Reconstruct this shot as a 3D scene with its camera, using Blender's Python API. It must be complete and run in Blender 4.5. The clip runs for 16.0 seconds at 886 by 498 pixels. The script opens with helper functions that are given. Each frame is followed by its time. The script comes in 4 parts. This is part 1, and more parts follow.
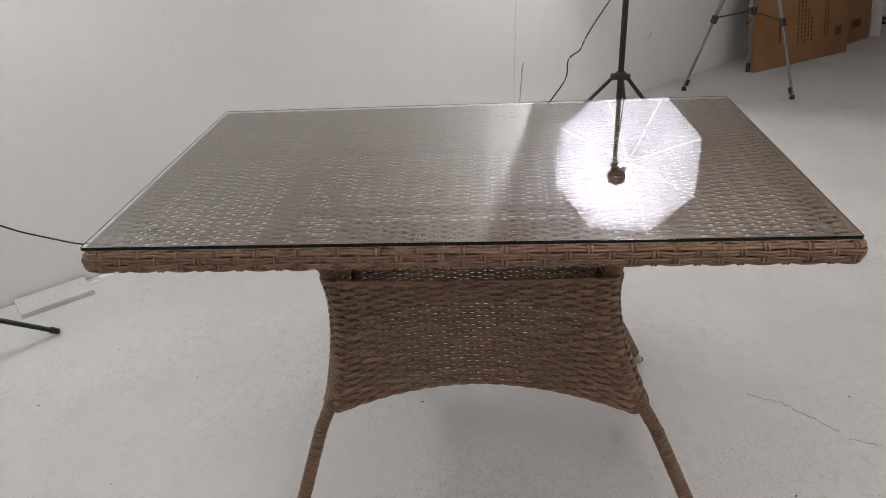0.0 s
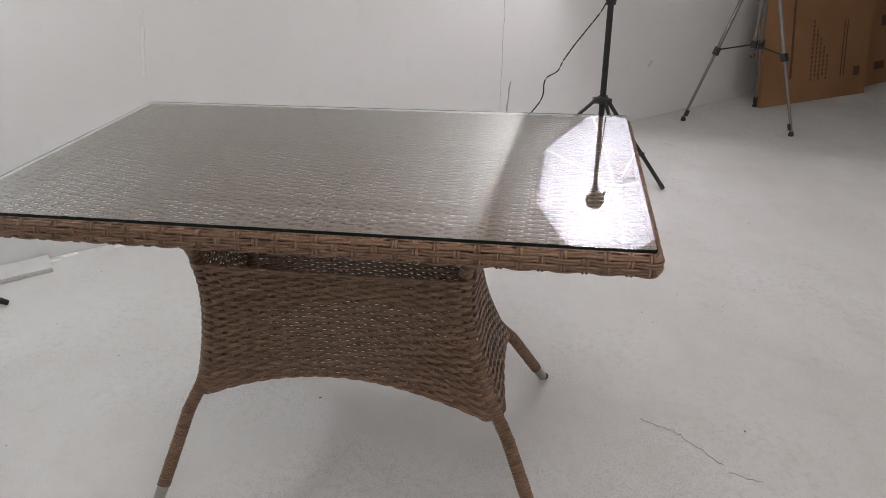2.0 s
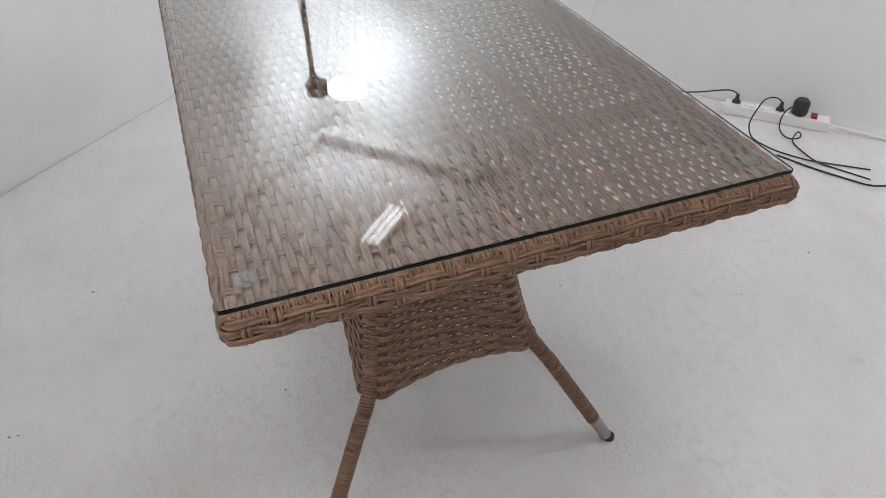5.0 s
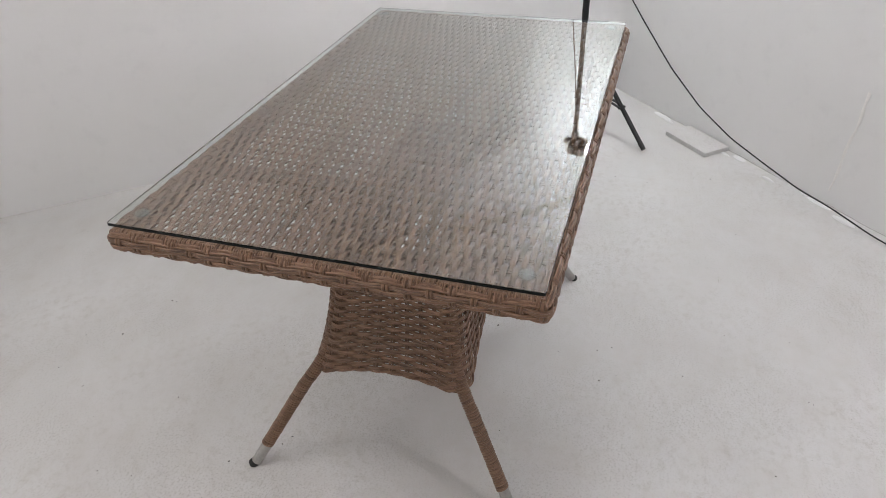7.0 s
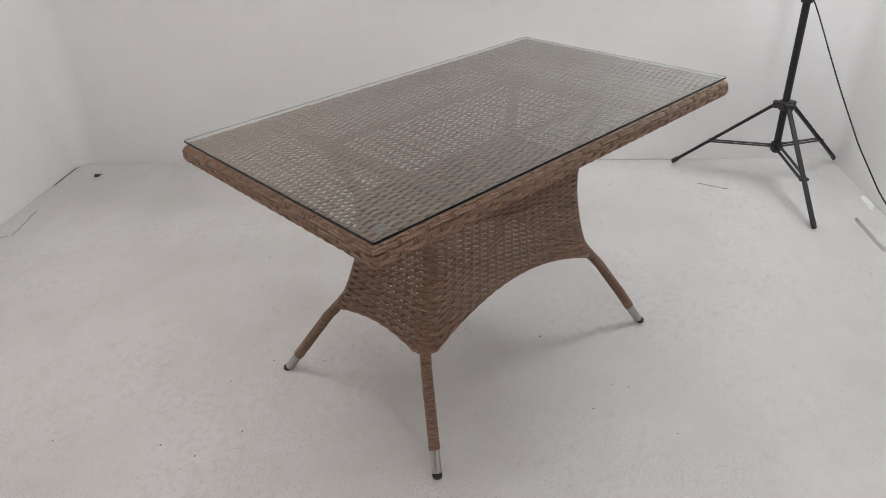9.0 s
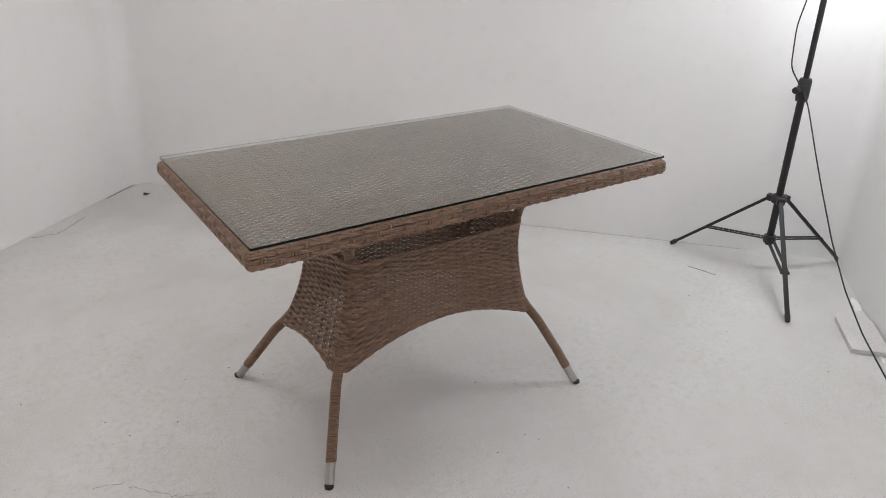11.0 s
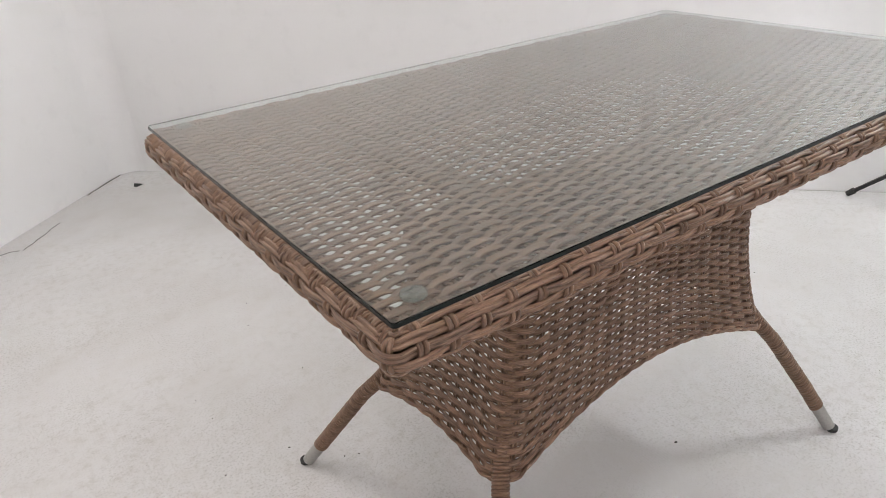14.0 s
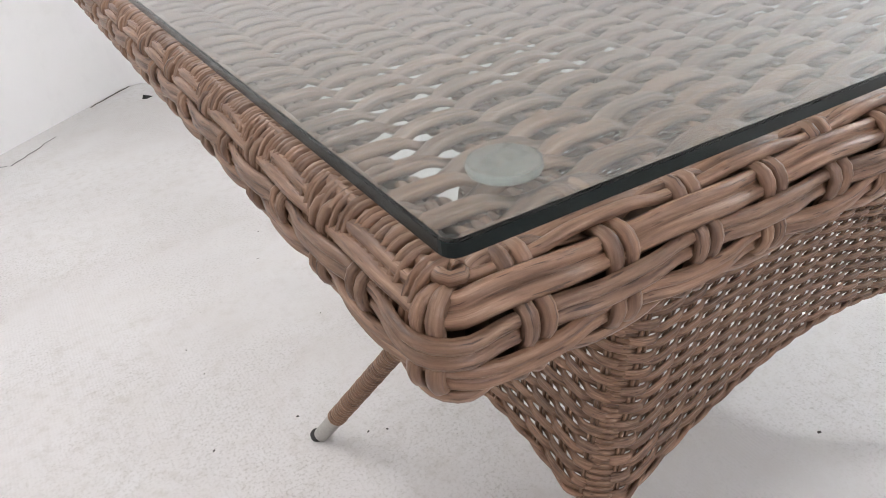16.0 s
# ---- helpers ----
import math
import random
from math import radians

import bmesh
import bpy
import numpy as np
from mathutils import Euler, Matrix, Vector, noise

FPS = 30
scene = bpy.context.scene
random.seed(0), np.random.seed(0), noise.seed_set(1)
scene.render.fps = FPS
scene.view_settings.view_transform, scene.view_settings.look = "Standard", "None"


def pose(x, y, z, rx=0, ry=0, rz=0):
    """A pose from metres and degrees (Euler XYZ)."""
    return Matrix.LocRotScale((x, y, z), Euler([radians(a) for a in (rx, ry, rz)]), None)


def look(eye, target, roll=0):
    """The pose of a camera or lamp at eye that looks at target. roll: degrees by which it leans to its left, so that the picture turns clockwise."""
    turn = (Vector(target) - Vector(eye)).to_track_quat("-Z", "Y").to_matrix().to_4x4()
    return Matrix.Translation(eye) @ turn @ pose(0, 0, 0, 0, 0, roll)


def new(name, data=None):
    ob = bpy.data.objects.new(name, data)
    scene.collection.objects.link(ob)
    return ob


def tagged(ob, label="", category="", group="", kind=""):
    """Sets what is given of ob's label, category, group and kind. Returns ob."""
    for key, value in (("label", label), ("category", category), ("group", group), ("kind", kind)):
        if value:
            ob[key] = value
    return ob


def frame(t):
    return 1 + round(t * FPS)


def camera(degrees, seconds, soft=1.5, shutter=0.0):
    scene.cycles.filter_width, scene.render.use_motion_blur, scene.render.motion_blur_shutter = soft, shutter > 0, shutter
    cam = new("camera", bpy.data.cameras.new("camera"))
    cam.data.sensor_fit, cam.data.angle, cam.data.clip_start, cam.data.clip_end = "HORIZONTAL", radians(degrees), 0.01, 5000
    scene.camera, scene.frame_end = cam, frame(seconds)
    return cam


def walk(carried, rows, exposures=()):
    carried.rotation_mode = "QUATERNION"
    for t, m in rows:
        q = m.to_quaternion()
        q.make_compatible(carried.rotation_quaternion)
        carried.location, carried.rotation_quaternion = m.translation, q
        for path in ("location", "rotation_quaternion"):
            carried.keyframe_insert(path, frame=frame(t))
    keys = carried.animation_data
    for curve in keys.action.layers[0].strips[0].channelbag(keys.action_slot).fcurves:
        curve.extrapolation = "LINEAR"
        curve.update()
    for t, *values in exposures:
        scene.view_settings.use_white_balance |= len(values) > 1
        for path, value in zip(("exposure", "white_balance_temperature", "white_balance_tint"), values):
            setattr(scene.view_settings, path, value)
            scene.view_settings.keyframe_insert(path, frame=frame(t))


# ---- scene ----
cam = camera(64.3, 16.0, soft=0.6)
PATH = [
    (0, (0.068, -1.306, 1.238), (-0.095, 0.444, 0.283), -3.40),
    (0.5, (0.026, -1.351, 1.228), (0.023, 0.415, 0.291), -3.00),
    (1, (0.065, -1.374, 1.227), (0.109, 0.392, 0.289), -3.90),
    (1.5, (0.236, -1.375, 1.225), (0.089, 0.4, 0.315), -6.3),
    (2, (0.446, -1.31, 1.199), (0.142, 0.451, 0.301), -1.0),
    (2.5, (0.649, -1.133, 1.177), (0.112, 0.542, 0.226), -1.50),
    (3, (0.801, -0.998, 1.174), (-0.041, 0.502, 0.154), -3.00),
    (3.2, (0.846, -0.941, 1.170), (-0.149, 0.427, 0.103), -3.70),
    (5.5, (1.172, -0.132, 1.246), (-0.362, 0.153, -0.005), -0.40),
    (6, (1.199, 0.058, 1.279), (-0.411, -0.012, 0.093), -2.00),
    (6.5, (1.296, 0.262, 1.302), (-0.317, -0.090, 0.170), -2.78),
    (7, (1.344, 0.453, 1.323), (-0.218, -0.059, 0.181), -2.03),
    (7.5, (1.281, 0.636, 1.314), (-0.215, -0.105, 0.217), -3.04),
    (8, (1.269, 0.814, 1.323), (-0.158, -0.105, 0.264), -3.26),
    (8.5, (1.298, 1.035, 1.344), (0.004, -0.115, 0.345), -3.52),
    (9, (1.203, 1.192, 1.316), (0.047, -0.087, 0.305), -2.71),
    (9.5, (1.082, 1.339, 1.302), (-0.027, -0.028, 0.350), -0.29),
    (12, (0.980, 1.632, 1.314), (-0.018, 0.105, 0.497), 0.44),
    (12.5, (1.020, 1.459, 1.273), (-0.020, -0.033, 0.447), -1.36),
    (13, (1.010, 1.215, 1.206), (-0.102, -0.222, 0.377), -3.63),
    (13.5, (0.920, 0.987, 1.126), (-0.152, -0.455, 0.248), -2.99),
    (14, (0.822, 0.761, 1.039), (-0.164, -0.709, 0.107), -3.80),
    (14.5, (0.772, 0.614, 0.949), (-0.133, -0.899, 0.006), -3.10),
    (15, (0.713, 0.517, 0.863), (-0.139, -0.996, -0.128), -4.50),
    (15.5, (0.701, 0.496, 0.835), (-0.149, -0.991, -0.198), -4.20),
    (16, (0.673, 0.478, 0.822), (-0.155, -0.977, -0.237), -4.55),
]
walk(cam, [(t, look(eye, target, roll)) for t, eye, target, roll in PATH],
     [(t, stops, kelvin, 14) for t, stops, kelvin in ((0.0, 0.76, 6950), (2.0, 0.74, 6880), (2.5, 0.72, 6840), (3.2, 1.08, 6600), (5.5, 0.95, 6560), (7.0, 1.00, 6770), (9.0, 0.94, 6870), (12.0, 0.93, 6820), (13.0, 0.93, 6800), (13.5, 1.09, 6850),
                                                    (14.5, 1.49, 6860), (15.5, 1.53, 6740), (16.0, 1.64, 6680))])

# ---------------------------------------------------------------- light
# The room is turned 42 degrees against the table: u runs along the long wall, v across.
CU, SU = 0.743, 0.669
ROOM = Matrix.Rotation(math.atan2(SU, CU), 4, "Z")
U0, U1, V0, V1, CEIL = -1.36, 5.55, -2.0, 1.525, 2.045


def room(u, v, z=0.0):
    return Vector((CU * u - SU * v, SU * u + CU * v, z))


BULB_A = Vector((-1.635, 0.275, 1.643))
BULB_B = Vector((0.683, 2.110, 1.667))
LAMP_A, LAMP_B, WINDOW_FILL, CEILING_FILL = 3.0, 12.0, 4.5, 4.0
WIN_U, WIN_Z = (0.8, 2.8), (0.75, 1.95)                # unseen window added to the side wall for fill light


world = bpy.data.worlds.new("world")
scene.world = world
world.use_nodes = True
world.node_tree.nodes["Background"].inputs[0].default_value = (0.8, 0.85, 1.0, 1)
world.node_tree.nodes["Background"].inputs[1].default_value = 0.05


def lamp(name, kind, power, colour, m, **more):
    data = bpy.data.lights.new(name, kind)
    data.energy, data.color = power, colour
    for key, value in more.items():
        if key == "radius":
            data.shadow_soft_size = value
        elif key == "size":
            data.shape, data.size, data.size_y = "RECTANGLE", value[0], value[1]
    ob = new(name, data)
    ob.matrix_world = m
    return ob


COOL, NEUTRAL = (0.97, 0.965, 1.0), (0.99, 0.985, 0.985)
lamp("lamp_light", "POINT", LAMP_A, (0.80, 0.92, 1.0), pose(*BULB_A), radius=0.05)
lamp("lamp_light", "POINT", LAMP_B, COOL, pose(*BULB_B), radius=0.04)
# Area lamp in the added window, filling the room from the side.
lamp("added_window_fill_light", "AREA", WINDOW_FILL, (1.0, 0.955, 0.90), look(room(sum(WIN_U) / 2, V0 - 0.04, sum(WIN_Z) / 2), room(sum(WIN_U) / 2, 0.0, sum(WIN_Z) / 2)), size=(WIN_U[1] - WIN_U[0], WIN_Z[1] - WIN_Z[0]))
# Ceiling lamp added as fill for the side wall and floor.
lamp("added_ceiling_fill_light", "AREA", CEILING_FILL, NEUTRAL, Matrix.Translation(room(0.0, -1.13, CEIL - 0.06)) @ ROOM, size=(1.16, 0.16))


# ---------------------------------------------------------------- materials
class Nodes:
    """Small helper to wire a node material."""

    def __init__(self, name):
        self.m = bpy.data.materials.new(name)
        self.m.use_nodes = True
        self.t = self.m.node_tree
        self.b = self.t.nodes["Principled BSDF"]

    def add(self, kind, **values):
        n = self.t.nodes.new(kind)
        for key, value in values.items():
            if key in n.inputs:
                n.inputs[key].default_value = value
        return n

    def link(self, a, b):
        self.t.links.new(a, b)

    def coords(self, scale=(1, 1, 1), uv=False):
        c = self.add("ShaderNodeTexCoord")
        m = self.add("ShaderNodeMapping")
        m.inputs["Scale"].default_value = scale
        self.link(c.outputs["UV" if uv else "Object"], m.inputs["Vector"])
        return m.outputs["Vector"]

    def noise(self, vec, scale, detail=4.0, rough=0.55):
        n = self.add("ShaderNodeTexNoise", Scale=scale, Detail=detail, Roughness=rough)
        self.link(vec, n.inputs["Vector"])
        return n.outputs["Fac"]

    def ramp(self, fac, stops):
        r = self.add("ShaderNodeValToRGB")
        e = r.color_ramp.elements
        while len(e) < len(stops):
            e.new(0.5)
        for el, (p, c) in zip(e, stops):
            el.position = p
            el.color = (*c, 1) if len(c) == 3 else c
        self.link(fac, r.inputs["Fac"])
        return r.outputs["Color"]

    def mix(self, fac, a, b, mode="MIX"):
        n = self.t.nodes.new("ShaderNodeMix")
        n.data_type, n.blend_type = "RGBA", mode
        for s, v in ((n.inputs["Factor"], fac), (n.inputs["A"], a), (n.inputs["B"], b)):
            if isinstance(v, (int, float)):
                s.default_value = v
            elif isinstance(v, tuple):
                s.default_value = (*v, 1)
            else:
                self.link(v, s)
        return n.outputs["Result"]

    def bump(self, height, strength, distance):
        n = self.add("ShaderNodeBump", Strength=strength, Distance=distance)
        self.link(height, n.inputs["Height"])
        self.link(n.outputs["Normal"], self.b.inputs["Normal"])

    def set(self, **values):
        for key, value in values.items():
            self.b.inputs[key.replace("_", " ")].default_value = value
        return self

    def colour(self, c):
        if isinstance(c, tuple):
            self.b.inputs["Base Color"].default_value = (*c, 1)
        else:
            self.link(c, self.b.inputs["Base Color"])
        return self


def plain(name, colour, rough=0.5, metal=0.0, grain=0.15, scale=60.0):
    n = Nodes(name)
    f = n.noise(n.coords(), scale)
    lo = tuple(c * (1 - grain) for c in colour)
    hi = tuple(min(1.0, c * (1 + grain)) for c in colour)
    n.colour(n.ramp(f, [(0.3, lo), (0.7, hi)]))
    n.bump(f, 0.15, 0.001)
    return n.set(Roughness=rough, Metallic=metal).m


def wicker_material():
    n = Nodes("woven_resin_strand")
    geo = n.add("ShaderNodeNewGeometry")
    uv = n.add("ShaderNodeUVMap")
    shift = n.add("ShaderNodeVectorMath")
    shift.operation = "MULTIPLY"
    comb = n.add("ShaderNodeCombineXYZ")
    n.link(geo.outputs["Random Per Island"], comb.inputs[0])
    n.link(geo.outputs["Random Per Island"], comb.inputs[1])
    n.link(comb.outputs[0], shift.inputs[0])
    shift.inputs[1].default_value = (37.0, 91.0, 0.0)
    plus = n.add("ShaderNodeVectorMath")
    n.link(uv.outputs[0], plus.inputs[0])
    n.link(shift.outputs[0], plus.inputs[1])
    mp = n.add("ShaderNodeMapping")
    mp.inputs["Scale"].default_value = (38.0, 620.0, 1.0)
    n.link(plus.outputs[0], mp.inputs["Vector"])
    streak = n.noise(mp.outputs[0], 1.0, 5.0, 0.6)
    mp2 = n.add("ShaderNodeMapping")
    mp2.inputs["Scale"].default_value = (26.0, 190.0, 1.0)
    n.link(plus.outputs[0], mp2.inputs["Vector"])
    blot = n.noise(mp2.outputs[0], 1.0, 3.0, 0.5)
    mp3 = n.add("ShaderNodeMapping")
    mp3.inputs["Scale"].default_value = (75.0, 900.0, 1.0)
    n.link(plus.outputs[0], mp3.inputs["Vector"])
    fleck = n.noise(mp3.outputs[0], 1.0, 2.0, 0.5)
    base = n.ramp(streak, [(0.28, (0.105, 0.059, 0.038)), (0.42, (0.188, 0.108, 0.068)), (0.56, (0.250, 0.150, 0.097)), (0.74, (0.375, 0.255, 0.180))])
    tone = n.ramp(geo.outputs["Random Per Island"], [(0.0, (0.80, 0.80, 0.81)), (1.0, (1.12, 1.08, 1.04))])
    dark = n.ramp(blot, [(0.34, (0.56, 0.53, 0.52)), (0.44, (1, 1, 1))])
    lines = n.ramp(fleck, [(0.31, (0.36, 0.33, 0.32)), (0.38, (1, 1, 1))])
    n.colour(n.mix(1.0, n.mix(1.0, n.mix(1.0, base, tone, "MULTIPLY"), dark, "MULTIPLY"), lines, "MULTIPLY"))
    n.bump(streak, 0.7, 0.0008)
    return n.set(Roughness=0.40, IOR=1.48).m


def wall_material():
    n = Nodes("white_wall_paint")
    v = n.coords()
    a = n.noise(v, 1.3, 5.0)
    b = n.noise(v, 14.0, 6.0, 0.65)
    c = n.mix(1.0, n.ramp(a, [(0.3, (0.80, 0.80, 0.795)), (0.7, (0.84, 0.84, 0.835))]), n.ramp(b, [(0.2, (0.95, 0.95, 0.95)), (0.45, (1, 1, 1))]), "MULTIPLY")
    n.colour(c)
    n.bump(b, 0.25, 0.004)
    return n.set(Roughness=0.62).m


def floor_material():
    n = Nodes("painted_concrete_floor")
    v = n.coords()
    a = n.noise(v, 1.6, 6.0, 0.6)
    b = n.noise(v, 9.0, 8.0, 0.7)
    d = n.noise(v, 60.0, 4.0, 0.6)
    base = n.ramp(a, [(0.3, (0.585, 0.575, 0.56)), (0.5, (0.64, 0.635, 0.625)), (0.72, (0.685, 0.685, 0.68))])
    worn = n.ramp(b, [(0.26, (0.85, 0.835, 0.81)), (0.38, (0.97, 0.962, 0.95)), (0.55, (1, 1, 1))])
    sv = n.coords((1.0, 11.0, 1.0))
    scratch = n.ramp(n.noise(sv, 7.0, 6.0, 0.7), [(0.26, (0.80, 0.785, 0.76)), (0.32, (1, 1, 1))])
    worn = n.mix(1.0, worn, scratch, "MULTIPLY")
    speck = n.ramp(d, [(0.235, (0.35, 0.33, 0.30)), (0.275, (1, 1, 1))])
    fine = n.noise(v, 190.0, 3.0, 0.7)
    where = n.ramp(n.noise(v, 2.3, 5.0, 0.65), [(0.40, (0, 0, 0)), (0.60, (1, 1, 1))])
    grain = n.mix(where, (1.0, 1.0, 1.0), n.ramp(fine, [(0.34, (0.74, 0.73, 0.71)), (0.50, (1, 1, 1))]))
    mottle = n.mix(n.ramp(n.noise(v, 1.7, 4.0, 0.6), [(0.42, (0, 0, 0)), (0.60, (1, 1, 1))]), (1.0, 1.0, 1.0), n.ramp(n.noise(v, 42.0, 5.0, 0.75), [(0.36, (0.88, 0.87, 0.85)), (0.52, (1, 1, 1))]))
    chips = n.ramp(n.noise(v, 120.0, 2.0, 0.5), [(0.20, (0.40, 0.38, 0.35)), (0.235, (1, 1, 1))])
    dirt = n.mix(1.0, n.mix(1.0, grain, mottle, "MULTIPLY"), chips, "MULTIPLY")
    n.colour(n.mix(1.0, n.mix(1.0, n.mix(1.0, base, worn, "MULTIPLY"), speck, "MULTIPLY"), dirt, "MULTIPLY"))
    wave = n.add("ShaderNodeTexWave", Scale=55.0, Distortion=1.2)
    wave.inputs["Detail"].default_value = 2.0
    n.link(n.coords(), wave.inputs["Vector"])
    h = n.mix(0.5, wave.outputs["Color"], b)
    n.bump(n.mix(0.35, h, n.ramp(n.noise(v, 85.0, 3.0, 0.6), [(0.30, (0, 0, 0)), (0.40, (1, 1, 1))])), 0.12, 0.002)
    return n.set(Roughness=0.62).m


def glass_material():
    n = Nodes("clear_table_glass")
    for node in list(n.t.nodes):
        if node.type != "OUTPUT_MATERIAL":
            n.t.nodes.remove(node)
    out = n.t.nodes["Material Output"]
    g = n.add("ShaderNodeBsdfGlass", IOR=1.5, Roughness=0.0)
    g.inputs["Color"].default_value = (0.915, 0.937, 0.937, 1)
    n.link(g.outputs[0], out.inputs["Surface"])
    return n.m


def cardboard_material():
    n = Nodes("brown_cardboard")
    v = n.coords()
    a = n.noise(v, 3.0, 5.0)
    c = n.ramp(a, [(0.3, (0.27, 0.125, 0.052)), (0.7, (0.34, 0.172, 0.08))])
    wave = n.add("ShaderNodeTexWave", Scale=120.0, Distortion=0.4)
    n.link(n.coords(), wave.inputs["Vector"])
    n.colour(c)
    n.bump(wave.outputs["Color"], 0.08, 0.001)
    return n.set(Roughness=0.8).m


def glow(name, colour, strength):
    n = Nodes(name)
    n.colour((0.9, 0.9, 0.9))
    n.b.inputs["Emission Color"].default_value = (*colour, 1)
    n.b.inputs["Emission Strength"].default_value = strength
    return n.m


def cloth_material():
    n = Nodes("translucent_white_cloth")
    w = n.add("ShaderNodeTexWave", Scale=900.0)
    n.link(n.coords(), w.inputs["Vector"])
    n.colour((0.46, 0.455, 0.515))
    tr = n.add("ShaderNodeBsdfTranslucent")
    tr.inputs["Color"].default_value = (0.85, 0.85, 0.88, 1)
    mix = n.add("ShaderNodeMixShader", Fac=0.25)
    n.link(n.b.outputs[0], mix.inputs[1])
    n.link(tr.outputs[0], mix.inputs[2])
    n.link(mix.outputs[0], n.t.nodes["Material Output"].inputs["Surface"])
    return n.set(Roughness=0.8).m


WICKER = wicker_material()
WALL, FLOOR, GLASS = wall_material(), floor_material(), glass_material()
CARD, CLOTH = cardboard_material(), cloth_material()
CEILING = plain("ceiling_paint", (0.82, 0.815, 0.80), 0.7, 0.0, 0.05, 3.0)
CHROME = plain("brushed_steel", (0.46, 0.45, 0.43), 0.36, 1.0, 0.08, 200.0)
RUBBER = plain("black_rubber", (0.02, 0.02, 0.02), 0.6)
BLACK = plain("black_painted_metal", (0.012, 0.012, 0.013), 0.5, 0.0, 0.2, 80.0)
PLASTIC = plain("black_plastic", (0.022, 0.022, 0.022), 0.45)
CORD = plain("black_cable", (0.02, 0.02, 0.02), 0.5)
SILVER = plain("grey_anodised_tube", (0.22, 0.21, 0.205), 0.35, 0.7, 0.1, 120.0)
WHITE = plain("white_plastic", (0.78, 0.77, 0.74), 0.4, 0.0, 0.04, 20.0)
RIB = plain("white_lacquered_rib", (0.86, 0.86, 0.87), 0.3, 0.0, 0.03, 20.0)
# This grey is the shade on the beam's side, put into colour.
SHADE_GREY = plain("painted_shade_grey", (0.50, 0.50, 0.50), 0.7, 0.0, 0.08, 12.0)
RED = plain("red_switch", (0.30, 0.03, 0.03), 0.35)
FRAME = plain("bronze_frame_tube", (0.16, 0.11, 0.075), 0.5, 0.3)
SHUTTER = plain("blue_grey_metal", (0.26, 0.285, 0.32), 0.5, 0.4, 0.15, 6.0)
INK = plain("dark_brown_print", (0.11, 0.055, 0.03), 0.8)
GREY = plain("grey_scuff", (0.45, 0.44, 0.42), 0.8)
WALL_SEAM = plain("bare_plaster", (0.86, 0.85, 0.83), 0.8, 0, 0.03)
SCRATCH = plain("dirty_crack", (0.20, 0.19, 0.175), 0.9)
FAINT = plain("faint_scuff", (0.62, 0.61, 0.59), 0.8)
GAP = plain("dark_gap", (0.06, 0.055, 0.05), 0.9)
PAD = Nodes("clear_rubber_pad").set(Roughness=0.22, IOR=1.12, Transmission_Weight=0.88).colour((0.80, 0.84, 0.81)).m
# Near-black green paints in the darkness that internal reflection gives the glass edge.
EDGE = Nodes("green_glass_edge_painted_dark").set(Roughness=0.2, IOR=1.33).colour((0.002, 0.007, 0.0075)).m
BULB = glow("lit_bulb", (0.90, 0.955, 1.0), 24.0)
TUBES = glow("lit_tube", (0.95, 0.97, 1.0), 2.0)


# ---------------------------------------------------------------- mesh helpers
def thing(name, at=(0, 0, 0), label="", category="", group="", kind=""):
    e = new(name)
    e.empty_display_size = 0.05
    e.location = at
    return tagged(e, label, category, group, kind)


def finish(name, me, material, parent=None, label=""):
    me.materials.append(material)
    ob = new(name, me)
    if parent is not None:
        ob.parent = parent
        ob.matrix_parent_inverse = Matrix.Translation(-parent.location)
    return tagged(ob, label)


def part(name, bm, material, parent=None, label="", smooth=True):
    """Links a bmesh, in world coordinates, as one mesh object."""
    bmesh.ops.recalc_face_normals(bm, faces=bm.faces)
    me = bpy.data.meshes.new(name)
    bm.to_mesh(me)
    bm.free()
    if smooth:
        me.polygons.foreach_set("use_smooth", [True] * len(me.polygons))
        me.set_sharp_from_angle(angle=radians(40))
    return finish(name, me, material, parent, label)


def box(bm, size, m, bevel=0.0):
    """A box of that size, centred on m."""
    r = bmesh.ops.create_cube(bm, size=1, matrix=m @ Matrix.Diagonal((*size, 1)))
    if bevel:
        edges = {e for v in r["verts"] for e in v.link_edges}
        bmesh.ops.bevel(bm, geom=list(edges), offset=bevel, segments=2, affect="EDGES", profile=0.7)


def between(a, b):
    """A pose at the middle of a and b, with z along them."""
    a, b = Vector(a), Vector(b)
    return Matrix.Translation((a + b) / 2) @ (b - a).to_track_quat("Z", "Y").to_matrix().to_4x4(), (b - a).length


def rod(bm, a, b, r, r2=None, seg=14):
    m, d = between(a, b)
    bmesh.ops.create_cone(bm, cap_ends=True, segments=seg, radius1=r, radius2=r if r2 is None else r2, depth=d, matrix=m)


def lathe(bm, profile, m, seg=24):
    """Turns (radius, height) pairs round z."""
    rings = []
    for r, z in profile:
        if r < 1e-6:
            rings.append([bm.verts.new(m @ Vector((0, 0, z)))])
        else:
            rings.append([bm.verts.new(m @ Vector((r * math.cos(2 * math.pi * k / seg), r * math.sin(2 * math.pi * k / seg), z))) for k in range(seg)])
    for a, b in zip(rings, rings[1:]):
        for k in range(seg):
            j = (k + 1) % seg
            q = [a[k % len(a)], a[j % len(a)], b[j % len(b)], b[k % len(b)]]
            q = list(dict.fromkeys(q))
            if len(q) > 2:
                bm.faces.new(q)


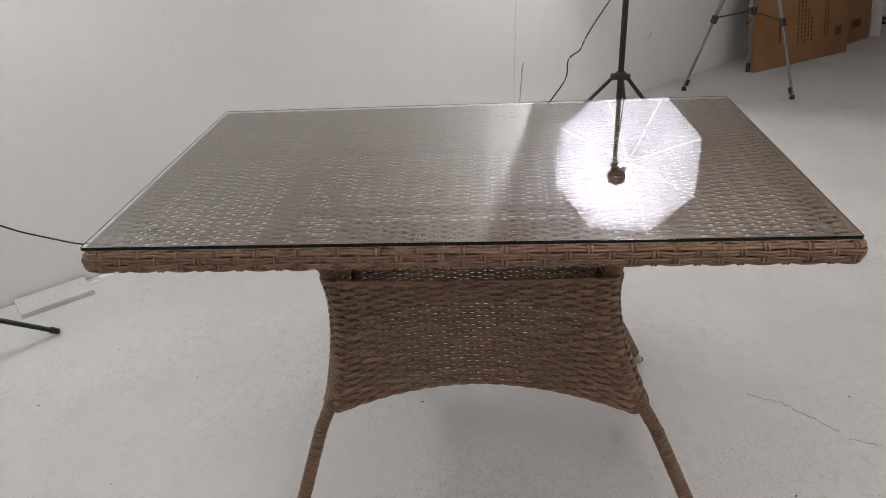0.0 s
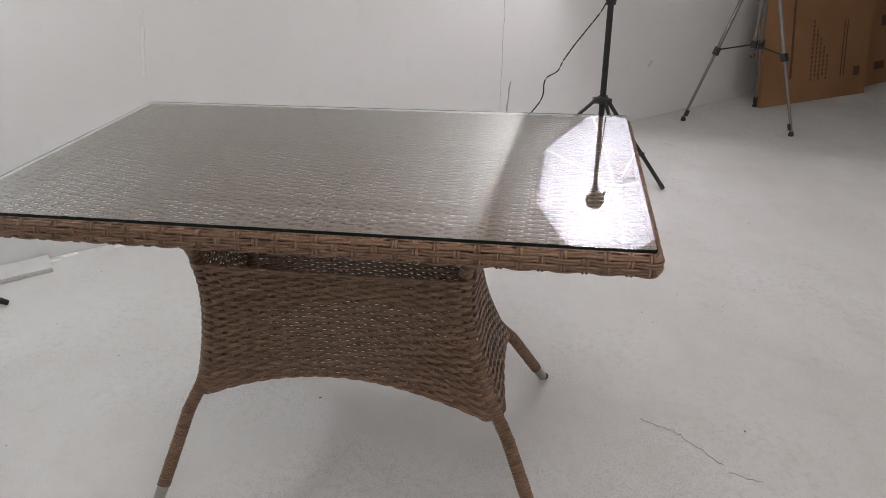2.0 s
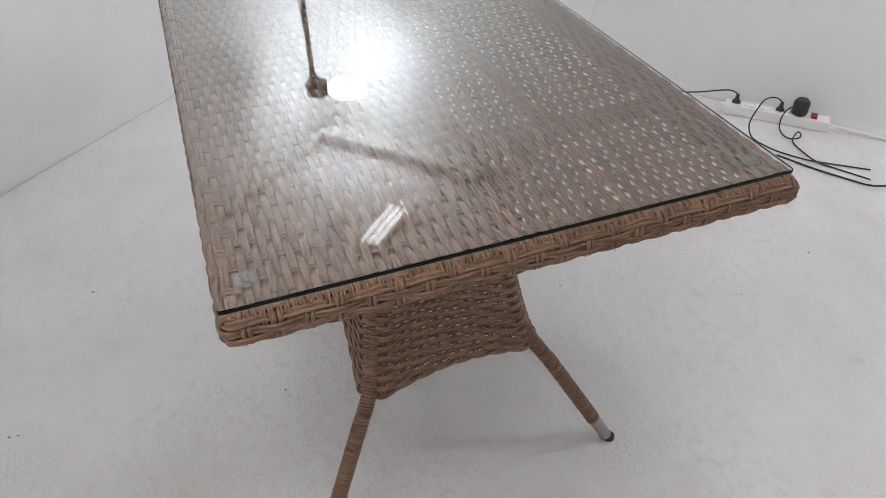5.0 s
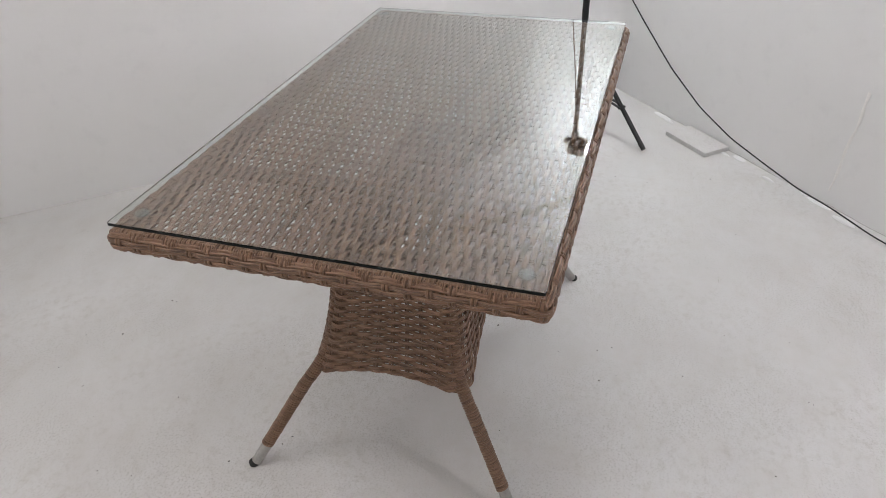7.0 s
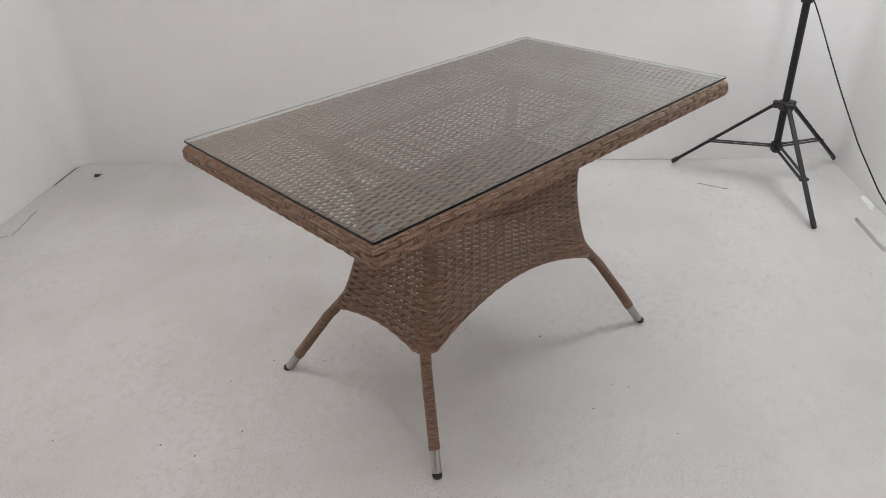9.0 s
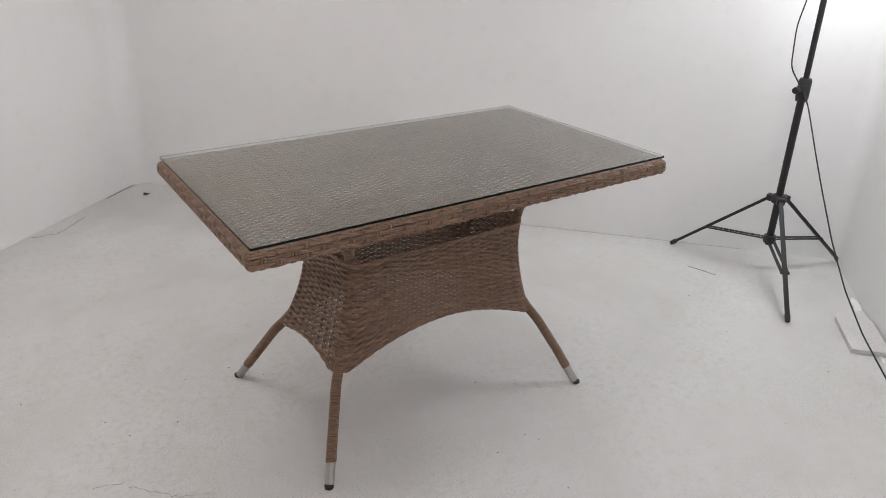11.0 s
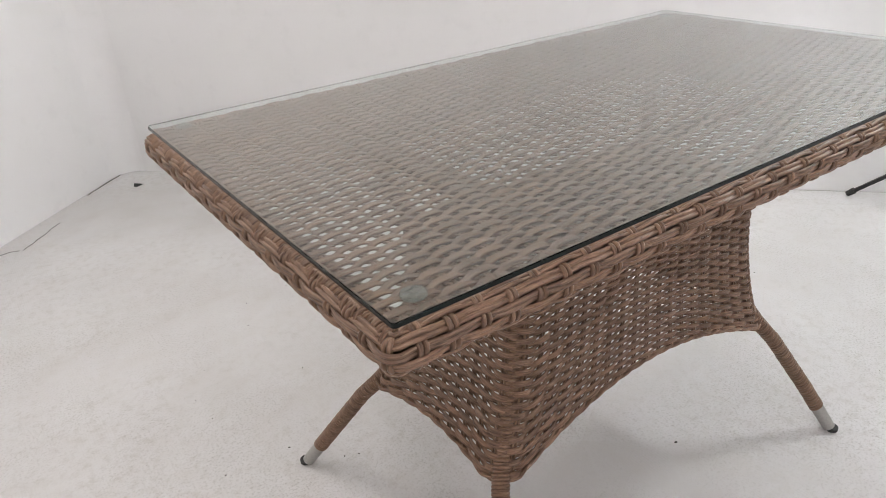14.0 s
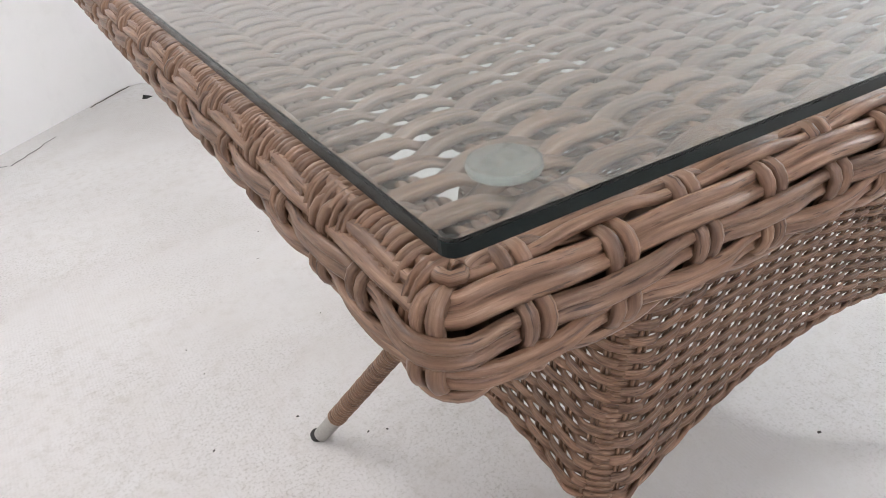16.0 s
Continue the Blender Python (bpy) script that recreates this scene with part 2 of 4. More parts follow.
def cable(name, points, r, material, parent=None, label=""):
    """A cable through points, smoothed, as a mesh."""
    p = np.array(points, float)
    d = np.r_[0, np.cumsum(np.linalg.norm(np.diff(p, axis=0), axis=1))]
    s = np.linspace(0, d[-1], max(12, int(d[-1] / 0.015)))
    path = np.stack([np.interp(s, d, p[:, k]) for k in range(3)], 1)
    for _ in range(3):
        path[1:-1] = (path[:-2] + 2 * path[1:-1] + path[2:]) / 4
    w = Strands()
    tang = np.gradient(path, axis=0)
    up = np.tile([0.0, 0.0, 1.0], (len(path), 1))
    up[np.abs(tang[:, 2]) > 0.8 * np.linalg.norm(tang, axis=1)] = (0.6, 0.8, 0)
    w.sweep(path, up, 2 * r, 2 * r, ROUND)
    return w.make(name, material, parent, label)


ROUND = np.array([(math.cos(a) / 2, math.sin(a) / 2) for a in np.linspace(0, 2 * math.pi, 9)[:-1]])
TWIN = np.array([(-0.5, 0.0), (-0.43, 0.45), (-0.26, 0.66), (-0.07, 0.42), (0.0, 0.12), (0.07, 0.42), (0.26, 0.66), (0.43, 0.45), (0.5, 0.0), (0.28, -0.2), (-0.28, -0.2)])
RIBBON = np.array([(-0.5, 0.0), (-0.45, 0.34), (-0.31, 0.56), (-0.16, 0.44), (0.0, 0.30), (0.16, 0.44), (0.31, 0.56), (0.45, 0.34), (0.5, 0.0), (0.28, -0.3), (-0.28, -0.3)])
SINGLE = np.array([(-0.5, 0.0), (-0.36, 0.5), (0.0, 0.75), (0.36, 0.5), (0.5, 0.0), (0.0, -0.2)])


class Strands:
    """Collects swept strands into one mesh, with a UV along and across each."""

    def __init__(self):
        self.v, self.f, self.uv, self.n = [], [], [], 0

    def sweep(self, path, normal, width, height, profile=TWIN, closed=False):
        path, normal = np.asarray(path, float), np.asarray(normal, float)
        if closed:
            tang = np.roll(path, -1, 0) - np.roll(path, 1, 0)
        else:
            tang = np.gradient(path, axis=0)
        tang /= np.linalg.norm(tang, axis=1)[:, None] + 1e-12
        side = np.cross(tang, normal)
        side /= np.linalg.norm(side, axis=1)[:, None] + 1e-12
        up = np.cross(side, tang)
        n, k = len(path), len(profile)
        width = np.broadcast_to(np.asarray(width, float), (n,))
        pts = path[:, None] + side[:, None] * (profile[None, :, :1] * width[:, None, None]) + up[:, None] * (profile[None, :, 1:] * height)
        self.v.append(pts.reshape(-1, 3))
        rows = n if closed else n - 1
        i = np.arange(rows)[:, None]
        j = np.arange(k)[None]
        a, b = i * k + j, i * k + (j + 1) % k
        i2 = (i + 1) % n
        c, d = i2 * k + (j + 1) % k, i2 * k + j
        self.f.append(np.stack([a, d, c, b], -1).reshape(-1, 4) + self.n)
        step = np.r_[0, np.cumsum(np.linalg.norm(np.diff(path, axis=0), axis=1))]
        if closed:
            step = np.r_[step, step[-1] + np.linalg.norm(path[0] - path[-1])]
        else:
            step = np.r_[step, step[-1]]
        w = float(width.mean())
        u0, u1 = step[:rows], step[1:rows + 1]
        v0 = np.arange(k) / k * w * 1.6
        v1 = (np.arange(k) + 1) / k * w * 1.6
        uv = np.zeros((rows, k, 4, 2))
        uv[:, :, 0, 0] = uv[:, :, 3, 0] = u0[:, None]
        uv[:, :, 1, 0] = uv[:, :, 2, 0] = u1[:, None]
        uv[:, :, 0, 1] = uv[:, :, 1, 1] = v0[None]
        uv[:, :, 2, 1] = uv[:, :, 3, 1] = v1[None]
        self.uv.append(uv.reshape(-1, 2))
        self.n += n * k

    def make(self, name, material, parent=None, label="", kind=""):
        me = bpy.data.meshes.new(name)
        me.from_pydata(np.concatenate(self.v).tolist(), [], np.concatenate(self.f).tolist())
        layer = me.uv_layers.new(name="UVMap")
        layer.data.foreach_set("uv", np.concatenate(self.uv).astype(np.float32).ravel())
        me.polygons.foreach_set("use_smooth", [True] * len(me.polygons))
        return tagged(finish(name, me, material, parent, label), kind=kind)


# ---------------------------------------------------------------- the room
def slab(name, u0, u1, v0, v1, z0, z1, material, label):
    bm = bmesh.new()
    c = room((u0 + u1) / 2, (v0 + v1) / 2, (z0 + z1) / 2)
    box(bm, (u1 - u0, v1 - v0, z1 - z0), Matrix.Translation(c) @ ROOM)
    return tagged(part(name, bm, material, None, "", False), label, "structure", kind="structure")


T = 0.15
slab("floor", U0 - T, U1 + T, V0 - T, V1 + T, -0.12, 0.0, FLOOR, "worn white painted concrete studio floor")["category"] = "floor"
slab("wall_long", U0 - T, U1 + T, V1, V1 + T, 0.0, CEIL, WALL, "long white painted plaster wall with faint cracks")["category"] = "wall"
slab("wall_back", U0 - T, U0, V0, V1, 0.0, CEIL, WALL, "white painted back wall of the studio corner")["category"] = "wall"


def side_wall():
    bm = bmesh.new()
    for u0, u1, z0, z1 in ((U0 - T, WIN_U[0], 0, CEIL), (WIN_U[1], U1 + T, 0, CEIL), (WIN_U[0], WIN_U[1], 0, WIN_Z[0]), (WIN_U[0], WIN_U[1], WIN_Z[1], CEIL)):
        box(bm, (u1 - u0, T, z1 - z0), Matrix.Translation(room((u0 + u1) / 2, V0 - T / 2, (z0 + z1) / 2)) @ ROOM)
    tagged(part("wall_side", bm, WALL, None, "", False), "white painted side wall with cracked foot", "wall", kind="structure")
    # This window is added as the fill lamp's opening and stays out of view.
    w = thing("added_window_1", room(sum(WIN_U) / 2, V0 - 0.1, WIN_Z[0]), "unseen added window in the side wall, wide and white-framed", "window", kind="structure")
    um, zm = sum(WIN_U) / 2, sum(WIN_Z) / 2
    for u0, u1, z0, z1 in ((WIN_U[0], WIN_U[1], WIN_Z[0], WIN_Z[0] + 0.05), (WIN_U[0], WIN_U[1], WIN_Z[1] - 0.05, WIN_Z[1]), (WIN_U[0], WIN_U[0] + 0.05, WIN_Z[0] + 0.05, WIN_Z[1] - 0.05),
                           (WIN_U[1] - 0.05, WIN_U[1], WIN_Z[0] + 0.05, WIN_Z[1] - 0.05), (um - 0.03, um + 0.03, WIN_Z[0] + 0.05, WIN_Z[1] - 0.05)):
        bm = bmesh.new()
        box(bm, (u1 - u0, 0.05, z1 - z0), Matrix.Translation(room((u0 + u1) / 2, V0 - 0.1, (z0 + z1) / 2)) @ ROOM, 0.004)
        part("added_window_frame", bm, WHITE, w)
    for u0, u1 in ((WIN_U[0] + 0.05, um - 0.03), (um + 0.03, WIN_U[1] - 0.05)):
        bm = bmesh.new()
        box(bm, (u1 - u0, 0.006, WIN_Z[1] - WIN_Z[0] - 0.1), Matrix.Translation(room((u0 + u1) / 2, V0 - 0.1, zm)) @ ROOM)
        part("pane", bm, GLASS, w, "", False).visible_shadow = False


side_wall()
slab("wall_far", U1, U1 + T, V0, V1, 0.0, CEIL, WALL, "far white wall of the hall")["category"] = "wall"
slab("ceiling", U0 - T, U1 + T, V0 - T, V1 + T, CEIL, CEIL + 0.12, CEILING, "low white ceiling")["category"] = "ceiling"
slab("trim_beam", U0 + 0.085, -0.47, V1 - 0.125, V1 - 0.014, CEIL - 0.065, CEIL - 0.003, CEILING, "white boxed beam along the ceiling edge")["category"] = "beam"
slab("trim_cornice", U0 + 0.022, U0 + 0.072, V0 + 0.003, V1 - 0.003, CEIL - 0.04, CEIL - 0.003, CEILING, "narrow strip along the ceiling edge")["category"] = "trim"
# Two grey strips paint shade on the room sides of beam and trim.
slab("trim_shade_strip", U0 + 0.085, -0.50, V1 - 0.131, V1 - 0.127, CEIL - 0.062, CEIL - 0.003, SHADE_GREY, "thin grey strip painting shade onto the boxed beam's side")["category"] = "trim"
slab("trim_shade_strip", U0 + 0.074, U0 + 0.080, 0.66, V1 - 0.14, CEIL - 0.038, CEIL - 0.003, SHADE_GREY, "thin grey strip painting shade onto the narrow ceiling trim")["category"] = "trim"


def plaster_fillet(corner, du, dv, r):
    """A hollow-rounded plaster corner between two walls; du, dv: the way into the room."""
    bm = bmesh.new()
    u, v = corner
    arc = [(u + du * 0.001, v + dv * 0.001)] + [(u + du * r * (1 - math.sin(a)), v + dv * r * (1 - math.cos(a))) for a in np.linspace(0, math.pi / 2, 10)]
    low = [bm.verts.new(room(x, y, 0.001)) for x, y in arc]
    top = [bm.verts.new(room(x, y, CEIL - 0.07)) for x, y in arc]
    for k in range(len(arc)):
        j = (k + 1) % len(arc)
        bm.faces.new((low[k], low[j], top[j], top[k]))
    bm.faces.new(low[::-1])
    bm.faces.new(top)
    tagged(part("trim_fillet", bm, WALL), "white plaster fillet rounding the wall corner", "trim", kind="structure")


plaster_fillet((U0, V0), 1, 1, 0.10)
plaster_fillet((U0, V1), 1, -1, 0.07)


# ---------------------------------------------------------------- the table
GX0, GX1, GY0, GY1 = -0.605, 0.600, -0.356, 0.352      # glass
RX0, RX1, RY0, RY1 = -0.609, 0.610, -0.356, 0.361      # woven rim, outside
GT, GTH = 0.731, 0.006
ZW = 0.7160                                            # middle of the top's weave
PS, PW = 0.0325, 0.00875                               # stake and weaver spacing
BX, BY = 0.024, -0.006                                 # middle of the base


def over(phase, sharp=1.6, amp=1.0):
    """Height of a weaver that goes over even stakes and under odd ones."""
    return amp * np.tanh(sharp * np.cos(np.pi * phase)) / math.tanh(sharp)


def woven_top(parent):
    w = Strands()
    x0, x1, y0, y1 = RX0 + 0.012, RX1 - 0.012, RY0 + 0.012, RY1 - 0.012
    ns, nw = round((x1 - x0) / PS), round((y1 - y0) / PW)
    ps, pw = (x1 - x0) / ns, (y1 - y0) / nw
    x = np.linspace(x0, x1, ns * 8 + 1)
    ph = (x - x0) / ps - 0.5
    mid = np.sin(np.pi * ph) ** 2
    up = np.tile([0.0, 0.0, 1.0], (len(x), 1))
    for i in range(nw):
        par = i % 2
        drift = 0.0005 * np.sin(x * random.uniform(3, 9) + random.uniform(0, 6))
        y = y0 + (i + 0.5) * pw + drift + random.gauss(0, 0.00025) + 0.0005 * mid * (1 if par else -1)
        z = ZW + over(ph + par, 1.8, 0.0031) + random.gauss(0, 0.0002)
        w.sweep(np.stack([x, y, z], 1), up, pw * (1.19 - 0.05 * mid), 0.0028, RIBBON)
    y = np.linspace(y0, y1, nw * 4 + 1)
    up = np.tile([0.0, 0.0, 1.0], (len(y), 1))
    for k in range(ns):
        pv = (y - y0) / pw - 0.5
        z = ZW - 0.0004 - over(pv + (k % 2), 1.2, 0.0013)
        xk = x0 + (k + 0.5) * ps + random.gauss(0, 0.0005) + 0.0004 * np.sin(y * 11 + k)
        for off in (-0.0024, 0.0024):
            w.sweep(np.stack([xk + off, y, z], 1), up, 0.0046, 0.0024, SINGLE)
    return w.make("woven_top", WICKER, parent, "tightly woven brown and grey resin wicker", "stuff")


def rim_curve(s, inset, r=0.013):
    """Place and outward normal at length s round the rim, moved in by inset; starts at the -x -y corner, along -y."""
    x0, x1, y0, y1 = RX0 + inset, RX1 - inset, RY0 + inset, RY1 - inset
    lx, ly, q = x1 - x0 - 2 * r, y1 - y0 - 2 * r, math.pi * r / 2
    segs = [(lx, (x0 + r, y0), 0), (q, (x1 - r, y0 + r), None), (ly, (x1, y0 + r), 90), (q, (x1 - r, y1 - r), None),
            (lx, (x1 - r, y1), 180), (q, (x0 + r, y1 - r), None), (ly, (x0, y1 - r), 270), (q, (x0 + r, y0 + r), None)]
    total = sum(g[0] for g in segs)
    pos, nor = np.zeros((len(s), 2)), np.zeros((len(s), 2))
    s = np.mod(s, 1.0) * total
    start, turn = 0.0, -90.0
    for ln, p, a in segs:
        m = (s >= start - 1e-9) & (s <= start + ln + 1e-9)
        t = s[m] - start
        if a is None:
            ang = np.radians(turn + 90 * t / ln)
            n = np.stack([np.cos(ang), np.sin(ang)], 1)
            pos[m], nor[m] = np.array(p) + r * n, n
            turn += 90
        else:
            d = np.array([math.cos(radians(a)), math.sin(radians(a))])
            pos[m] = np.array(p) + t[:, None] * d
            nor[m] = np.array([math.cos(radians(a - 90)), math.sin(radians(a - 90))])
        start += ln
    return pos, nor, total


def rim_profile(q):
    """The rim's section: q from 0 (top, inside) to 1 (underside, inside): inset, height and normal (out, up)."""
    pts = np.array([(0.030, 0.7165), (0.012, 0.7175), (0.004, 0.7135), (0.0, 0.706), (0.0003, 0.695), (0.0022, 0.688), (0.009, 0.683), (0.030, 0.6825)])
    d = np.r_[0, np.cumsum(np.linalg.norm(np.diff(pts, axis=0), axis=1))]
    i = np.interp(q * d[-1], d, pts[:, 0])
    z = np.interp(q * d[-1], d, pts[:, 1])
    e = 0.02
    di = np.interp(np.clip(q + e, 0, 1) * d[-1], d, pts[:, 0]) - np.interp(np.clip(q - e, 0, 1) * d[-1], d, pts[:, 0])
    dz = np.interp(np.clip(q + e, 0, 1) * d[-1], d, pts[:, 1]) - np.interp(np.clip(q - e, 0, 1) * d[-1], d, pts[:, 1])
    n = np.stack([-dz, -di], -1)
    return i, z, n / np.linalg.norm(n, axis=-1, keepdims=True), d[-1]


def rim_point(s, q, lift):
    i, z, n, _ = rim_profile(np.asarray(q, float))
    i, z = np.broadcast_to(i, s.shape), np.broadcast_to(z, s.shape)
    n = np.broadcast_to(n, (*s.shape, 2))
    pos, nor, _ = rim_curve(s, 0.0)
    z = np.where(z < 0.70, 0.70 - (0.70 - z) * (1 - 0.12 * np.clip(nor[:, 0], 0, 1)), z)
    nrm = np.concatenate([nor * n[:, :1], n[:, 1:]], 1)
    p = np.concatenate([pos - nor * i[:, None], z[:, None]], 1) + nrm * np.asarray(lift)[:, None]
    return p, nrm


def woven_rim(parent):
    w = Strands()
    total = rim_curve(np.array([0.0]), 0.0)[2]
    ns = 2 * round(total / PS / 2)
    s = np.linspace(0, 1, ns * 8, endpoint=False)
    bands = [0.20, 0.325, 0.45, 0.575, 0.70, 0.83]
    for b, q in enumerate(bands):
        wob = 0.006 * np.sin(2 * np.pi * s * 23 + b * 2) + 0.004 * np.sin(2 * np.pi * s * 61 + b)
        p, n = rim_point(s, q + wob, over(s * ns - 0.5 + b, 1.5, 0.0014))
        w.sweep(p, n, 0.0104, 0.0046, TWIN, True)
    q = np.linspace(0.02, 0.98, 40)
    for k in range(ns):
        ph = (q - bands[0]) / 0.125
        lift = over(ph + k + 1, 1.3, 0.0016)
        jit = random.gauss(0, 0.0006)
        for off in (-0.0030, 0.0030):
            sk = np.full(q.shape, (k + 0.5) / ns + (off + jit) / total)
            p, nn = rim_point(sk, q, lift)
            w.sweep(p, nn, 0.0058, 0.0040, SINGLE)
    # weaver ends folded over the short sides
    for xs in (RX0, RX1):
        sg = 1 if xs > 0 else -1
        for y in np.arange(RY0 + 0.018, RY1 - 0.016, 0.0083):
            a = np.linspace(0, 1, 9)
            px = xs - sg * (0.014 * (1 - a) ** 1.3 + 0.0022)
            pz = 0.7185 + 0.0012 * np.sin(a * math.pi) - 0.013 * a ** 3 + random.uniform(-0.0004, 0.0004)
            py = np.full(9, y + random.gauss(0, 0.0003))
            nn = np.stack([sg * a ** 2, np.zeros(9), 1.05 - a ** 2], 1)
            w.sweep(np.stack([px, py, pz], 1), nn, 0.0066, 0.0046, TWIN)
    return w.make("woven_rim", WICKER, parent, "thick basket-woven brown wicker edge band")


def inner_rim(parent):
    """The frame tube that carries the rim's weave, and shadowed slats under the top."""
    bm = bmesh.new()
    x0, x1, y0, y1 = RX0 + 0.02, RX1 - 0.02, RY0 + 0.02, RY1 - 0.02
    z = 0.6975
    for a, b in (((x0, y0), (x1, y0)), ((x1, y0), (x1, y1)), ((x1, y1), (x0, y1)), ((x0, y1), (x0, y0))):
        m, d = between((*a, z), (*b, z))
        box(bm, (0.026, 0.026, d), m)
    return part("frame_tube", bm, FRAME, parent)


def half_sizes(z):
    zz = (0.0, 0.237, 0.28, 0.32, 0.37, 0.44, 0.49, 0.53, 0.57, 0.62, 0.70)
    return (np.interp(z, zz, (0.427, 0.340, 0.326, 0.315, 0.302, 0.292, 0.291, 0.296, 0.308, 0.328, 0.357)),
            np.interp(z, zz, (0.301, 0.172, 0.161, 0.153, 0.146, 0.139, 0.137, 0.138, 0.142, 0.152, 0.170)))


SK_A, SK_B, SK_R = 0.290, 0.142, 0.038


def base_xy(px, py, z):
    """The base stands slightly racked against the top."""
    dent = 0.2 * np.interp(z, (0.1, 0.26, 0.55, 0.7), (0.0, 1.0, 1.0, 0.0)) * np.clip(-px, 0, 1) * np.clip(py, 0, 0.15)
    return np.interp(z, (0.0, 0.237, 0.37, 0.5, 0.7), (0.033, 0.020, 0.008, 0.001, -0.005)) + px - 0.05 * py + dent, BY + py


def smooth_sizes(z):
    z = np.asarray(z, float)
    a, b = 0.0, 0.0
    for dz in (-0.03, -0.015, 0.0, 0.015, 0.03):
        p, q = half_sizes(z + dz)
        a, b = a + p / 5, b + q / 5
    return a, b


def skirt_point(s, w, lift):
    """The woven base: s round it, w from 0 (its arched foot) to 1 (its top)."""
    lx, ly, q = 2 * (SK_A - SK_R), 2 * (SK_B - SK_R), math.pi * SK_R / 2
    total = 2 * (lx + ly) + 4 * q
    t = np.mod(s, 1.0) * total
    sx, sy, nx, ny = (np.zeros_like(t) for _ in range(4))
    start, turn = 0.0, -90.0
    corners = ((1, -1), (1, 1), (-1, 1), (-1, -1))
    cx, cy = np.zeros_like(t), np.zeros_like(t)
    for k in range(4):
        ln = lx if k % 2 == 0 else ly
        m = (t >= start) & (t < start + ln)
        f = (t[m] - start) / ln * 2 - 1
        a = radians(turn)
        d = (math.cos(a + math.pi / 2), math.sin(a + math.pi / 2))
        nx[m], ny[m] = math.cos(a), math.sin(a)
        if k % 2 == 0:
            cx[m], cy[m] = f * d[0], math.sin(a)
        else:
            cx[m], cy[m] = math.cos(a), f * d[1]
        start += ln
        m = (t >= start) & (t < start + q + 1e-9)
        ang = np.radians(turn + 90 * (t[m] - start) / q)
        nx[m], ny[m] = np.cos(ang), np.sin(ang)
        cx[m], cy[m] = corners[k][0], corners[k][1]
        start += q
        turn += 90
    arch = np.where((np.abs(cy) == 1) & (np.abs(cx) < 1), 0.063 * (1 - cx ** 2), 0.0) + np.where((np.abs(cx) == 1) & (np.abs(cy) < 1), 0.018 * (1 - cy ** 2), 0.0)
    foot = 0.239 + arch
    z = foot + (0.521 - 0.008 * ny - foot) * w
    a, b = smooth_sizes(z)
    r = SK_R
    px = cx * (a - r) + nx * r
    py = cy * (b - r) + ny * r
    e = 0.004
    a2, b2 = smooth_sizes(z + e)
    slope = (np.abs(nx) * (a2 - a) + np.abs(ny) * (b2 - b)) / e
    n = np.stack([nx, ny, -slope], 1)
    n /= np.linalg.norm(n, axis=1)[:, None]
    bx, by = base_xy(px, py, z)
    p = np.stack([bx, by, z], 1) + n * np.broadcast_to(lift, t.shape)[:, None]
    return p, n, total


def woven_base(parent):
    w = Strands()
    total = skirt_point(np.array([0.0]), 0.5, 0.0)[2]
    ns = 2 * round(total / 0.0285 / 2)
    s = np.linspace(0, 1, ns * 8, endpoint=False)
    rows = 33
    for i in range(rows):
        ph = s * ns - 0.5
        wob = 0.0009 * np.sin(2 * np.pi * s * 7 + i * 1.7)
        row = (i + 0.5) / rows + wob
        p, n, _ = skirt_point(s, row, over(ph + i, 1.9, 0.0031))
        above = skirt_point(s, row + 1 / rows, over(ph + i, 1.9, 0.0031))[0]
        pitch = np.linalg.norm(above - p, axis=1)
        w.sweep(p, n, pitch * (1.25 - 0.05 * np.sin(np.pi * ph) ** 2), 0.0030, RIBBON, True)
    for w0, lift in ((-0.004, 0.0022), (1.0, 0.0016), (1.018, 0.0)):
        ph = s * ns * 0.5
        for turn in (0.0, math.pi):
            p, n, _ = skirt_point(s, w0 + 0.006 * np.sin(2 * np.pi * ph + turn), lift * np.cos(2 * np.pi * ph + turn))
            w.sweep(p, n, 0.0062, 0.0050, SINGLE, True)
    q = np.linspace(0, 1, rows * 3)
    for k in range(ns):
        sk = np.full(q.shape, (k + 0.5) / ns)
        for off in (-0.0024, 0.0024):
            p, n, _ = skirt_point(sk + off / total, q, -0.0004 - over(q * rows - 0.5 + k, 1.2, 0.0015))
            w.sweep(p, n, 0.0046, 0.0026, SINGLE)
    return w.make("woven_base", WICKER, parent, "waisted woven wicker pedestal skirt with arched foot", "stuff")


def leg_path(sx, sy):
    z = np.linspace(0.052, 0.698, 160)
    a, b = smooth_sizes(z)
    inside = np.interp(z, (0.0, 0.20, 0.27, 0.56, 0.60, 0.70), (0.0, 0.004, 0.018, 0.021, 0.019, 0.016))
    bx, by = base_xy(sx * (a - inside), sy * (b - inside), z)
    return np.stack([bx, by, z], 1)


